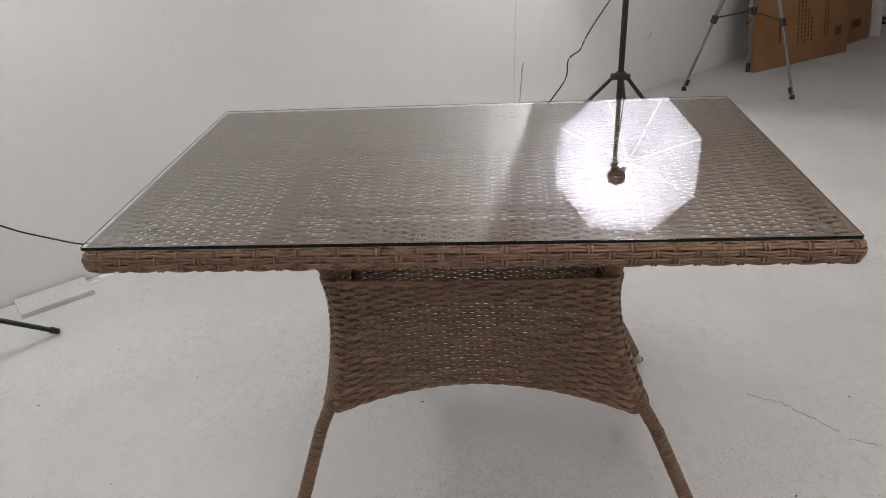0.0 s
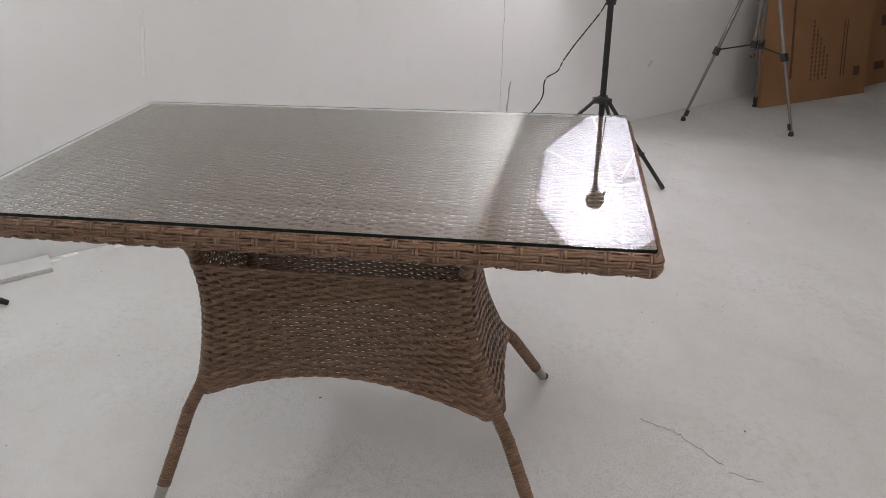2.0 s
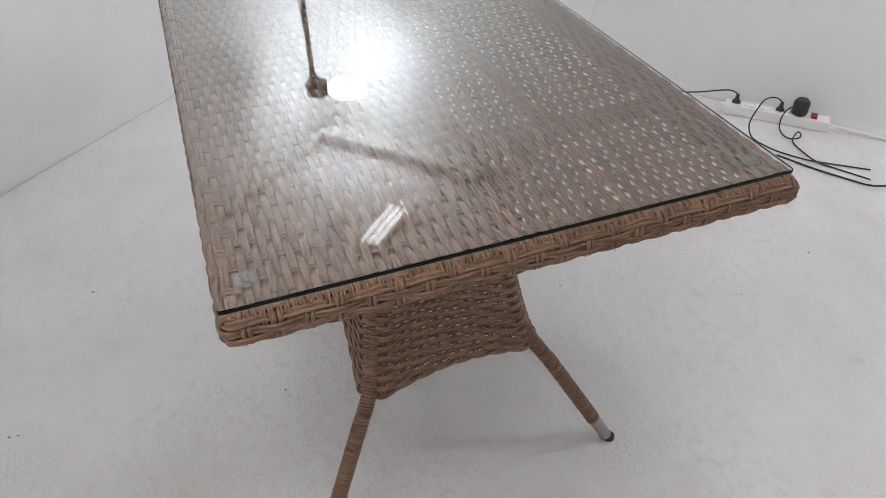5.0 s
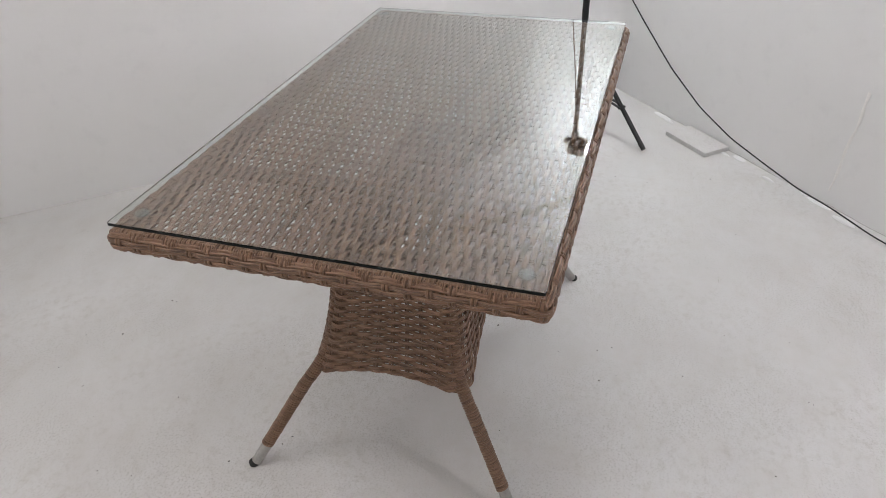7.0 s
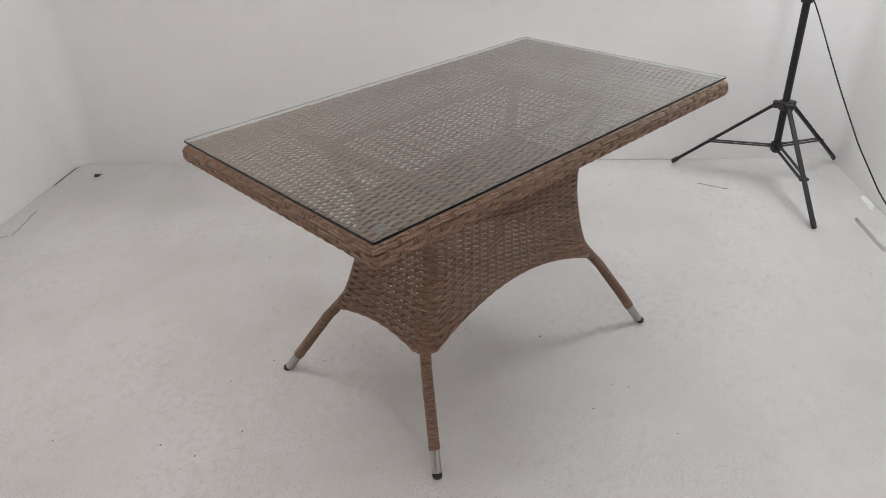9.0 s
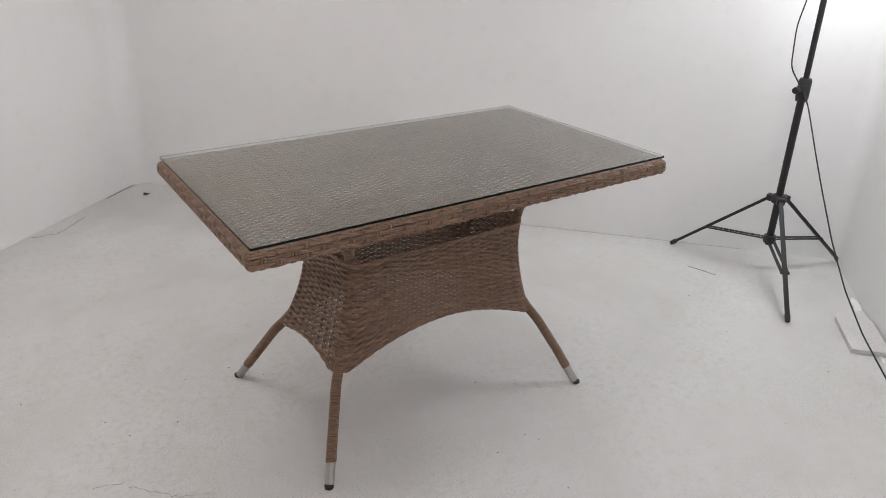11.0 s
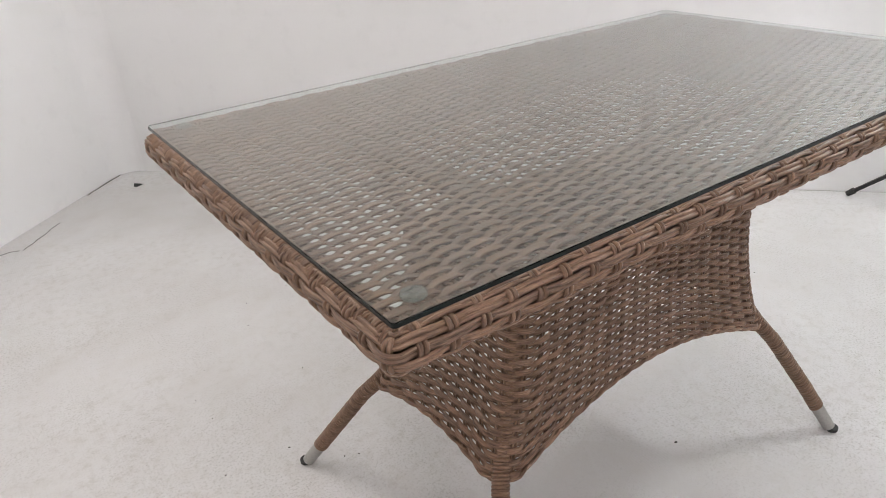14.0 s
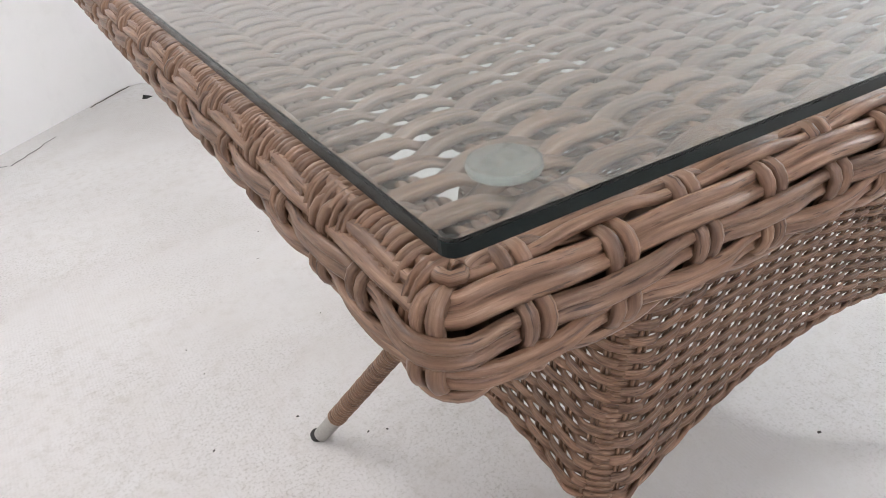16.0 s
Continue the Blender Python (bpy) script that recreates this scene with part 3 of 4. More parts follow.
def table_leg(parent, sx, sy):
    path = leg_path(sx, sy)
    d = np.r_[0, np.cumsum(np.linalg.norm(np.diff(path, axis=0), axis=1))]
    turns = int(d[-1] / 0.0056)
    ph = np.linspace(0, turns * 2 * math.pi, turns * 14)
    at = np.stack([np.interp(ph / ph[-1] * d[-1], d, path[:, k]) for k in range(3)], 1)
    tang = np.stack([np.interp(ph / ph[-1] * d[-1], d, np.gradient(path[:, k], d)) for k in range(3)], 1)
    tang /= np.linalg.norm(tang, axis=1)[:, None]
    e1 = np.cross(tang, [0.0, 1.0, 0.0])
    e1 /= np.linalg.norm(e1, axis=1)[:, None]
    e2 = np.cross(tang, e1)
    n = e1 * np.cos(ph)[:, None] + e2 * np.sin(ph)[:, None]
    r = 0.0122 + 0.0002 * np.sin(ph * 0.137) + 0.0002 * np.sin(ph * 0.71)
    w = Strands()
    w.sweep(at + n * r[:, None], n, 0.0060, 0.0030, SINGLE)
    leg = w.make("leg", WICKER, parent, "splayed tube leg wound with wicker strand")
    a = Vector(path[0])
    t = -Vector(tang[0])
    foot = a + t * (a.z / -t.z)
    bm = bmesh.new()
    rod(bm, a - t * 0.01, foot - t * 0.010, 0.0125, 0.0118, 20)
    part("tip_sleeve", bm, CHROME, leg, "brushed steel end sleeve")
    bm = bmesh.new()
    lathe(bm, [(0, 0), (0.009, 0), (0.0118, 0.003), (0.0118, 0.010), (0, 0.010)], Matrix.Translation(foot + Vector((0, 0, 0))))
    part("rubber_foot", bm, RUBBER, leg, "black rubber foot cap")
    core = Strands()
    core.sweep(path[::4], np.tile([0.0, 1.0, 0.0], (len(path[::4]), 1)), 0.0236, 0.0236, ROUND)
    core.make("core_tube", FRAME, leg)


def rails(parent):
    """Tubes under the top that tie the four posts together."""
    a, b = smooth_sizes(np.array([0.672]))
    a, b = float(a[0]) - 0.012, float(b[0]) - 0.012
    for p, q in (((-a, -b), (a, -b)), ((-a, b), (a, b)), ((-a, -b), (-a, b)), ((a, -b), (a, b))):
        bm = bmesh.new()
        rod(bm, (BX + p[0], BY + p[1], 0.688), (BX + q[0], BY + q[1], 0.688), 0.009)
        part("rail", bm, FRAME, parent)
    for sx in (-1, 1):
        bm = bmesh.new()
        box(bm, (0.03, RY1 - RY0 - 0.05, 0.012), Matrix.Translation((BX + sx * a, (RY0 + RY1) / 2, 0.702)))
        part("cross_bar", bm, FRAME, parent)


def table():
    t = thing("wicker_table", (BX, BY, 0), "brown resin-wicker dining table with waisted woven base, splayed legs", "table")
    woven_top(t)
    woven_rim(t)
    inner_rim(t)
    woven_base(t)
    for sx in (-1, 1):
        for sy in (-1, 1):
            table_leg(t, sx, sy)
    rails(t)
    return t


def glass_top():
    g = thing("glass_tabletop", (0, 0, GT - GTH), "clear greenish-edged glass sheet lying on the wicker table", "glass")
    bm = bmesh.new()
    r = 0.005
    outline = []
    for cx, cy, a0 in ((GX1 - r, GY0 + r, -90), (GX1 - r, GY1 - r, 0), (GX0 + r, GY1 - r, 90), (GX0 + r, GY0 + r, 180)):
        for k in range(6):
            a = radians(a0 + 18 * k)
            outline.append((cx, cy, math.cos(a), math.sin(a)))
    rings = []
    for z, inset in ((GT - GTH, 0.0008), (GT - GTH + 0.0008, 0.0), (GT - 0.0008, 0.0), (GT, 0.0008)):
        rings.append([bm.verts.new((cx + (r - inset) * nx, cy + (r - inset) * ny, z)) for cx, cy, nx, ny in outline])
    for lo, hi in zip(rings, rings[1:]):
        for k in range(len(lo)):
            q = (k + 1) % len(lo)
            bm.faces.new((lo[k], lo[q], hi[q], hi[k]))
    bm.faces.new(rings[0][::-1])
    bm.faces.new(rings[-1])
    sheet = part("glass_sheet", bm, GLASS, g, "", False)
    sheet.visible_shadow = False
    sheet.data.materials.append(EDGE)
    for p in sheet.data.polygons:
        p.material_index = 1 if abs(p.normal.z) < 0.3 else 0
    for x, y in ((GX0 + 0.046, GY0 + 0.034), (GX1 - 0.046, GY0 + 0.034), (GX1 - 0.042, GY1 - 0.034), (GX0 + 0.046, GY1 - 0.034)):
        bm = bmesh.new()
        lathe(bm, [(0, 0), (0.0118, 0), (0.0122, 0.001), (0.0118, 0.003), (0, 0.003)], Matrix.Translation((x, y, GT - GTH - 0.0032)), 28)
        part("pad", bm, PAD, g, "round clear silicone pad under the glass")
    return g


table()
glass_top()


# ---------------------------------------------------------------- light stands
def light_stand(x, y, feet, height, clamp, label):
    """A folding lamp stand: pole, spider, three legs with struts."""
    st = thing("light_stand", (x, y, 0), label, "light stand", "lamp stands")
    top = Vector((x, y, 0.33))
    bm = bmesh.new()
    rod(bm, (x, y, 0.13), (x, y, clamp), 0.0138, None, 20)
    part("lower_pole", bm, BLACK, st)
    bm = bmesh.new()
    rod(bm, (x, y, clamp - 0.02), (x, y, height), 0.0106, None, 18)
    part("upper_pole", bm, BLACK, st)
    bm = bmesh.new()
    lathe(bm, [(0, -0.045), (0.021, -0.045), (0.0235, -0.03), (0.0235, 0.03), (0.02, 0.04), (0, 0.04)], Matrix.Translation((x, y, clamp)))
    box(bm, (0.03, 0.018, 0.03), Matrix.Translation((x + 0.022, y, clamp)), 0.004)
    cl = part("clamp", bm, PLASTIC, st, "black plastic locking collar")
    bm = bmesh.new()
    lathe(bm, [(0, 0), (0.006, 0), (0.012, 0.004), (0.014, 0.012), (0.012, 0.022), (0, 0.024)], Matrix.Translation((x + 0.036, y, clamp)) @ pose(0, 0, 0, 0, 90, 0), 14)
    part("knob", bm, PLASTIC, cl)
    bm = bmesh.new()
    lathe(bm, [(0, -0.016), (0.024, -0.016), (0.03, -0.008), (0.03, 0.008), (0.022, 0.018), (0, 0.018)], Matrix.Translation(top))
    for k in range(3):
        a = math.atan2(feet[k][1] - y, feet[k][0] - x)
        box(bm, (0.03, 0.03, 0.026), Matrix.Translation(top + Vector((0.03 * math.cos(a), 0.03 * math.sin(a), 0))) @ Matrix.Rotation(a, 4, "Z"), 0.004)
    part("spider", bm, PLASTIC, st)
    low = Vector((x, y, 0.155))
    bm = bmesh.new()
    lathe(bm, [(0, -0.016), (0.022, -0.016), (0.026, 0), (0.022, 0.016), (0, 0.016)], Matrix.Translation(low))
    part("lower_collar", bm, PLASTIC, st)
    for k in range(3):
        d = Vector((feet[k][0] - x, feet[k][1] - y, 0)).normalized()
        p, q = top + d * 0.035, Vector((*feet[k], 0.012))
        bm = bmesh.new()
        m, ln = between(p, q)
        box(bm, (0.016, 0.012, ln), m, 0.003)
        leg = part("leg", bm, BLACK, st)
        bm = bmesh.new()
        rod(bm, q + (p - q).normalized() * 0.02, q - (p - q).normalized() * 0.006, 0.011, 0.009, 12)
        part("foot_cap", bm, RUBBER, leg)
        j = p.lerp(q, 0.62)
        bm = bmesh.new()
        for off in (-0.011, 0.011):
            side = Vector((-d.y, d.x, 0)) * off
            m, ln = between(low + d * 0.022 + side, j + side)
            box(bm, (0.012, 0.003, ln), m)
        rod(bm, j + Vector((-d.y, d.x, 0)) * 0.016, j - Vector((-d.y, d.x, 0)) * 0.016, 0.006, None, 10)
        part("strut", bm, BLACK, st)
    return st


def lamp_head(at, base, aim, size, name_label):
    """A swivel lamp holder with a bulb; aim: the way the bulb points."""
    h = thing("lamp_holder", base, name_label, "lamp")
    aim = Vector(aim).normalized()
    m = Matrix.Translation(at) @ aim.to_track_quat("Z", "Y").to_matrix().to_4x4()
    bm = bmesh.new()
    box(bm, (0.03, 0.03, 0.07), Matrix.Translation(Vector(base) + Vector((0, 0, 0.02))), 0.006)
    rod(bm, Vector(base) + Vector((0, 0, 0.05)), at, 0.012)
    part("bracket", bm, PLASTIC, h)
    bm = bmesh.new()
    side = Vector((0.8, -0.6, 0))
    rod(bm, Vector(base) + Vector((0, 0, 0.012)), Vector(base) + Vector((0, 0, 0.012)) + side * 0.05, 0.005, None, 10)
    lathe(bm, [(0, 0), (0.011, 0), (0.013, 0.006), (0.011, 0.014), (0, 0.016)], Matrix.Translation(Vector(base) + Vector((0, 0, 0.012)) + side * 0.048) @ side.to_track_quat("Z", "Y").to_matrix().to_4x4(), 12)
    part("tightening_knob", bm, PLASTIC, h)
    bm = bmesh.new()
    lathe(bm, [(0, -0.014), (0.02, -0.014), (0.023, -0.006), (0.023, 0.006), (0.02, 0.014), (0, 0.014)], Matrix.Translation(Vector(base) + Vector((0, 0, 0.052))) @ pose(0, 0, 0, 90, 0, 35), 16)
    part("hinge", bm, PLASTIC, h)
    bm = bmesh.new()
    lathe(bm, [(0, -0.05), (0.034, -0.05), (0.043, -0.042), (0.045, 0.0), (0.038, 0.028), (0, 0.03)], m)
    part("socket", bm, PLASTIC, h, "round black lamp socket")
    bm = bmesh.new()
    lathe(bm, [(0, 0.028), (0.024, 0.03), (0.026, 0.045), (size * 0.8, 0.06), (size, 0.085), (size, 0.165), (size * 0.7, 0.195), (0, 0.205)], m, 20)
    ob = part("bulb", bm, BULB, h, "glowing white energy-saving bulb")
    ob.visible_shadow = False
    return h


POLE_A, POLE_B = (-1.635, 0.131), (0.64, 2.025)
light_stand(*POLE_A, ((-1.332, 0.438), (-2.005, 0.253), (-1.533, -0.262)), 1.56, 0.772, "black folding light stand in the studio corner")
light_stand(*POLE_B, ((0.92, 1.75), (0.75, 2.42), (0.25, 1.92)), 1.57, 0.80, "black folding light stand carrying a white umbrella")
N1 = Vector((-SU, CU, 0))
lamp_head(Vector((-1.640, 0.155, 1.625)), (*POLE_A, 1.565), N1 + Vector((0.70, 0, 0.12)), 0.048, "black swivel lamp holder with bare bulb facing the wall")
lamp_head(Vector((0.645, 1.965, 1.612)), (*POLE_B, 1.575), (0.25, 0.95, 0.36), 0.036, "black swivel lamp holder with bulb facing its umbrella")


def umbrella():
    axis = Vector((0.218, 0.97, 0.390)).normalized()
    hub = Vector((0.768, 2.356, 1.695))
    u = thing("photo_umbrella", hub, "white photo umbrella opened behind the lamp on its stand", "umbrella")
    side = Vector((0, 0, 1)).cross(-axis).normalized()
    rise = (-axis).cross(side)
    turn = Matrix((side, rise, -axis)).transposed().to_4x4()
    m = Matrix.Translation(hub) @ turn @ Matrix.Rotation(0.4196, 4, "Z")
    R, depth = 0.374, 0.296
    bm = bmesh.new()
    rings = 10
    grid = []
    for i in range(rings + 1):
        f = i / rings
        row = []
        for k in range(64):
            a = 2 * math.pi * k / 64
            g = (a * 8 / (2 * math.pi)) % 1.0
            sag = 1 - 0.075 * f * math.sin(math.pi * g)
            row.append(bm.verts.new(m @ Vector((R * f * sag * math.cos(a), R * f * sag * math.sin(a), depth * f ** 2))))
        grid.append(row)
    for i in range(rings):
        for k in range(64):
            j = (k + 1) % 64
            bm.faces.new((grid[i][k], grid[i][j], grid[i + 1][j], grid[i + 1][k]))
    bmesh.ops.remove_doubles(bm, verts=bm.verts, dist=0.0005)
    part("canopy", bm, CLOTH, u, "stretched white cloth canopy of eight panels")
    for k in range(8):
        a = 2 * math.pi * k / 8
        at = lambda f: m @ Vector((R * f * math.cos(a), R * f * math.sin(a), depth * f ** 2 + 0.005))
        bm = bmesh.new()
        pts = [at(f) for f in np.linspace(0.03, 1.0, 11)]
        for p, q in zip(pts, pts[1:]):
            rod(bm, p, q, 0.0048, None, 6)
        rib = part("rib", bm, RIB, u, "thin white rib")
        bm = bmesh.new()
        rod(bm, m @ Vector((0.008 * math.cos(a), 0.008 * math.sin(a), 0.10)), at(0.5), 0.0022, None, 6)
        part("strut", bm, RIB, rib)
    bm = bmesh.new()
    rod(bm, m @ Vector((0, 0, -0.05)), m @ Vector((0, 0, 0.26)), 0.004, None, 8)
    part("shaft", bm, SILVER, u)
    return u


umbrella()

# cables of the stands
def along(a, b, points):
    """Points (distance, height) in the upright plane from a to b."""
    a, b = Vector(a), Vector(b)
    d = (b - a).normalized()
    return [(a.x + d.x * q, a.y + d.y * q, z) for q, z in points]


cable("stand_cable", [(*POLE_A, 1.55), (POLE_A[0] + 0.02, POLE_A[1] - 0.015, 1.3), (POLE_A[0] + 0.06, POLE_A[1] - 0.045, 1.0), (POLE_A[0] + 0.05, POLE_A[1] - 0.04, 0.85), (POLE_A[0] + 0.02, POLE_A[1], 0.78)]
      + along((-1.64, 0.13), (-0.70, 1.46), ((0.05, 0.73), (0.1, 0.68), (0.2, 0.575), (0.3, 0.475), (0.45, 0.335), (0.6, 0.225), (0.75, 0.15), (0.9, 0.102), (1.04, 0.06)))
      + [(-0.985, 1.075, 0.036), (-0.875, 1.19, 0.012), (-0.79, 1.268, 0.010), (-0.70, 1.352, 0.038), (-0.64, 1.402, 0.066), (-0.60, 1.42, 0.080), (-0.587, 1.42, 0.068)], 0.0026, CORD)
tagged(bpy.data.objects["stand_cable"], "thin black lamp cable sagging from the stand to the floor", "cable")
cable("hanging_cable", [(*POLE_B, 1.55), (0.655, 2.0, 1.3), (0.67, 1.99, 1.0), (0.65, 2.005, 0.83), (0.60, 1.99, 0.73), (0.49, 1.90, 0.60), (0.438, 1.848, 0.53), (0.432, 1.842, 0.497), (0.376, 1.806, 0.482), (0.366, 1.80, 0.45), (0.374, 1.803, 0.41),
                        (0.355, 1.79, 0.37), (0.28, 1.73, 0.29), (0.2, 1.68, 0.2), (0.05, 1.58, 0.06), (-0.05, 1.50, 0.006), (-0.18, 1.42, 0.004), (-0.30, 1.36, 0.004)], 0.003, CORD)
tagged(bpy.data.objects["hanging_cable"], "thin black cable hanging in a kinked line from the stand", "cable")



# ---------------------------------------------------------------- power strip
def power_strip():
    c = Vector((-0.492, 1.515, 0.0))
    m = Matrix.Translation(c) @ Matrix.Rotation(radians(45), 4, "Z")
    st = thing("power_strip", c, "white multi-socket power strip on the floor by the wall", "power strip")
    bm = bmesh.new()
    box(bm, (0.34, 0.052, 0.036), m @ Matrix.Translation((0, 0, 0.019)), 0.006)
    part("body", bm, WHITE, st)
    for k in range(5):
        bm = bmesh.new()
        lathe(bm, [(0.0, 0.0), (0.0165, 0.0), (0.0165, 0.004), (0.0195, 0.004), (0.0195, 0.0)], m @ Matrix.Translation((-0.135 + 0.048 * k, 0, 0.0378)), 20)
        part("socket", bm, WHITE, st)
    bm = bmesh.new()
    box(bm, (0.02, 0.03, 0.012), m @ Matrix.Translation((0.118, 0, 0.040)), 0.003)
    part("switch", bm, RED, st, "red rocker switch")
    for k in (0, 3):
        bm = bmesh.new()
        lathe(bm, [(0, 0), (0.013, 0), (0.014, 0.006), (0.008, 0.014), (0.005, 0.032), (0, 0.032)], m @ Matrix.Translation((-0.135 + 0.048 * k, 0, 0.0385)), 16)
        tagged(part("plug", bm, PLASTIC), "black plug in the power strip", "plug")
    bm = bmesh.new()
    lathe(bm, [(0, 0), (0.022, 0), (0.026, 0.007), (0.026, 0.044), (0.019, 0.054), (0, 0.054)], m @ Matrix.Translation((-0.135 + 0.048 * 4 + 0.012, 0, 0.0385)), 20)
    tagged(part("power_adapter", bm, PLASTIC), "bulky black power adapter in the power strip", "adapter")
    p = lambda x, y, z: tuple(m @ Vector((x, y, z)))
    cable("loop_cable", [p(0.009, 0, 0.068), p(0.0, 0.0, 0.088), p(-0.05, -0.03, 0.09), p(-0.08, -0.10, 0.02), p(-0.06, -0.17, 0.004), p(0.02, -0.22, 0.004), p(0.12, -0.24, 0.004), p(0.30, -0.22, 0.004)], 0.0024, CORD)
    tagged(bpy.data.objects["loop_cable"], "black cable looped on the floor beside the power strip", "cable")
    cable("adapter_cable", [p(0.045, -0.02, 0.07), p(0.02, -0.03, 0.06), p(0.015, -0.08, 0.01), p(0.05, -0.13, 0.004), p(0.10, -0.10, 0.004), p(0.08, -0.07, 0.02), p(0.06, -0.15, 0.01), p(0.14, -0.24, 0.004), p(0.30, -0.28, 0.004)], 0.0024, CORD)
    tagged(bpy.data.objects["adapter_cable"], "black adapter cable coiled on the floor", "cable")
    cable("supply_cable", [p(0.168, 0, 0.02), p(0.24, 0.0, 0.012), p(0.5, -0.02, 0.005), p(1.1, -0.01, 0.005)], 0.004, WHITE)
    tagged(bpy.data.objects["supply_cable"], "white supply cable of the power strip", "cable")


power_strip()


# ---------------------------------------------------------------- along the long wall
def camera_tripod():
    apex = Vector((1.49, 2.925, 1.0))
    feet = (Vector((1.158, 2.872, 0.0)), Vector((1.69, 2.64, 0.0)), Vector((1.63, 3.225, 0.0)))
    c = apex
    t = thing("camera_tripod", (c.x, c.y, 0), "grey aluminium camera tripod with black joints", "tripod")
    bm = bmesh.new()
    lathe(bm, [(0, -0.05), (0.035, -0.05), (0.045, -0.02), (0.045, 0.03), (0.02, 0.05), (0.02, 0.12), (0.03, 0.13), (0.03, 0.16), (0, 0.16)], Matrix.Translation(apex))
    part("head", bm, PLASTIC, t)
    bm = bmesh.new()
    rod(bm, apex - Vector((0, 0, 0.60)), apex, 0.011)
    col = part("centre_column", bm, SILVER, t)
    bm = bmesh.new()
    pts = [apex - Vector((0, 0, 0.60)) + Vector((0.011 * math.sin(a) , 0, -0.02 - 0.011 + 0.011 * math.cos(a))) for a in np.linspace(0, 5, 10)]
    for p, q in zip(pts, pts[1:]):
        rod(bm, p, q, 0.002, None, 6)
    part("hook", bm, PLASTIC, col)
    hubz = apex - Vector((0, 0, 0.57))
    bm = bmesh.new()
    lathe(bm, [(0, -0.02), (0.018, -0.02), (0.018, 0.02), (0, 0.02)], Matrix.Translation(hubz))
    part("hub", bm, PLASTIC, t)
    for f in feet:
        d = (apex - f).normalized()
        j = f + d * 0.415
        bm = bmesh.new()
        rod(bm, f + Vector((0, 0, 0.02)), j, 0.0075, None, 12)
        leg = part("lower_leg", bm, SILVER, t)
        bm = bmesh.new()
        lathe(bm, [(0, 0), (0.014, 0), (0.015, 0.008), (0.011, 0.018), (0.012, 0.024), (0, 0.026)], Matrix.Translation(f))
        rod(bm, f + d * 0.03, f + d * 0.065, 0.0125, None, 12)
        part("foot", bm, RUBBER, leg)
        bm = bmesh.new()
        rod(bm, j, apex - d * 0.02, 0.0105, None, 12)
        part("upper_leg", bm, SILVER, t)
        bm = bmesh.new()
        m, ln = between(j - d * 0.02, j + d * 0.025)
        box(bm, (0.032, 0.028, ln), m, 0.004)
        part("clip", bm, PLASTIC, t)
        bm = bmesh.new()
        rod(bm, hubz, j + d * 0.01, 0.004, None, 8)
        part("brace", bm, PLASTIC, t)


camera_tripod()


def cardboard_box(a, b, h, lean, thick, label, marks):
    """A flat-packed carton standing on edge from a to b, leaning to the wall by lean."""
    a, b = Vector((*a, 0)), Vector((*b, 0))
    d = (b - a)
    ln = d.length
    ang = math.atan2(d.y, d.x)
    m = Matrix.Translation((a + b) / 2) @ Matrix.Rotation(ang, 4, "Z") @ Matrix.Rotation(-lean, 4, "X")
    c = thing("cardboard_box", (a + b) / 2, label, "cardboard box", "flat cartons by the wall")
    bm = bmesh.new()
    box(bm, (ln, thick, h), m @ Matrix.Translation((0, thick / 2, h / 2)), 0.004)
    part("carton", bm, CARD, c)
    for x0, x1, z0, z1 in marks:
        bm = bmesh.new()
        box(bm, ((x1 - x0) * ln, 0.002, (z1 - z0) * h), m @ Matrix.Translation((((x0 + x1) / 2 - 0.5) * ln, -0.001, (z0 + z1) / 2 * h)))
        part("print", bm, INK, c, "dark brown printed bar", False)
    return c


lines = [(0.245, 0.265, 0.16, 0.80)] + [(0.44 + 0.036 * k, 0.452 + 0.036 * k, 0.13 + 0.028 * j, 0.13 + 0.028 * j + 0.020) for k in range(5) for j in range(k % 2, 14 - 2 * k)] + [(0.73, 0.738, 0.14, 0.5), (0.76, 0.768, 0.14, 0.5), (0.86, 0.92, 0.13, 0.19)]
cardboard_box((1.655, 3.19), (2.40, 3.645), 0.95, radians(9), 0.045, "large brown printed cardboard carton leaning on the wall", lines)
cardboard_box((2.36, 3.74), (2.717, 4.033), 0.85, radians(7), 0.04, "smaller brown cardboard carton behind the large one", [(0.45, 0.7, 0.12, 0.18), (0.5, 0.62, 0.45, 0.53)])
slab_at = room(4.775, 1.21, 0.45)
bm = bmesh.new()
box(bm, (0.02, 0.06, 0.9), Matrix.Translation(slab_at) @ ROOM @ Matrix.Rotation(radians(-6), 4, "X"), 0.003)
tagged(part("foam_board", bm, WHITE), "white foam board standing on edge behind the cartons", "board")


def white_table():
    p = Vector((2.10, 1.465, 0))
    t = thing("white_table", p + Vector((0.4, -0.3, 0)), "white side table with slim legs and black feet", "table")
    ang = math.atan2(SU, CU)
    m = Matrix.Translation(p) @ Matrix.Rotation(ang, 4, "Z")
    for x in (0, 0.9):
        for y in (0, -0.5):
            bm = bmesh.new()
            box(bm, (0.028, 0.028, 0.69), m @ Matrix.Translation((x, y, 0.36)), 0.003)
            leg = part("leg", bm, WHITE, t)
            bm = bmesh.new()
            lathe(bm, [(0, 0), (0.018, 0), (0.018, 0.01), (0.01, 0.016), (0, 0.016)], m @ Matrix.Translation((x, y, 0)), 14)
            part("foot", bm, RUBBER, leg)
    bm = bmesh.new()
    box(bm, (0.96, 0.56, 0.028), m @ Matrix.Translation((0.45, -0.25, 0.719)), 0.004)
    part("tabletop", bm, WHITE, t)


white_table()


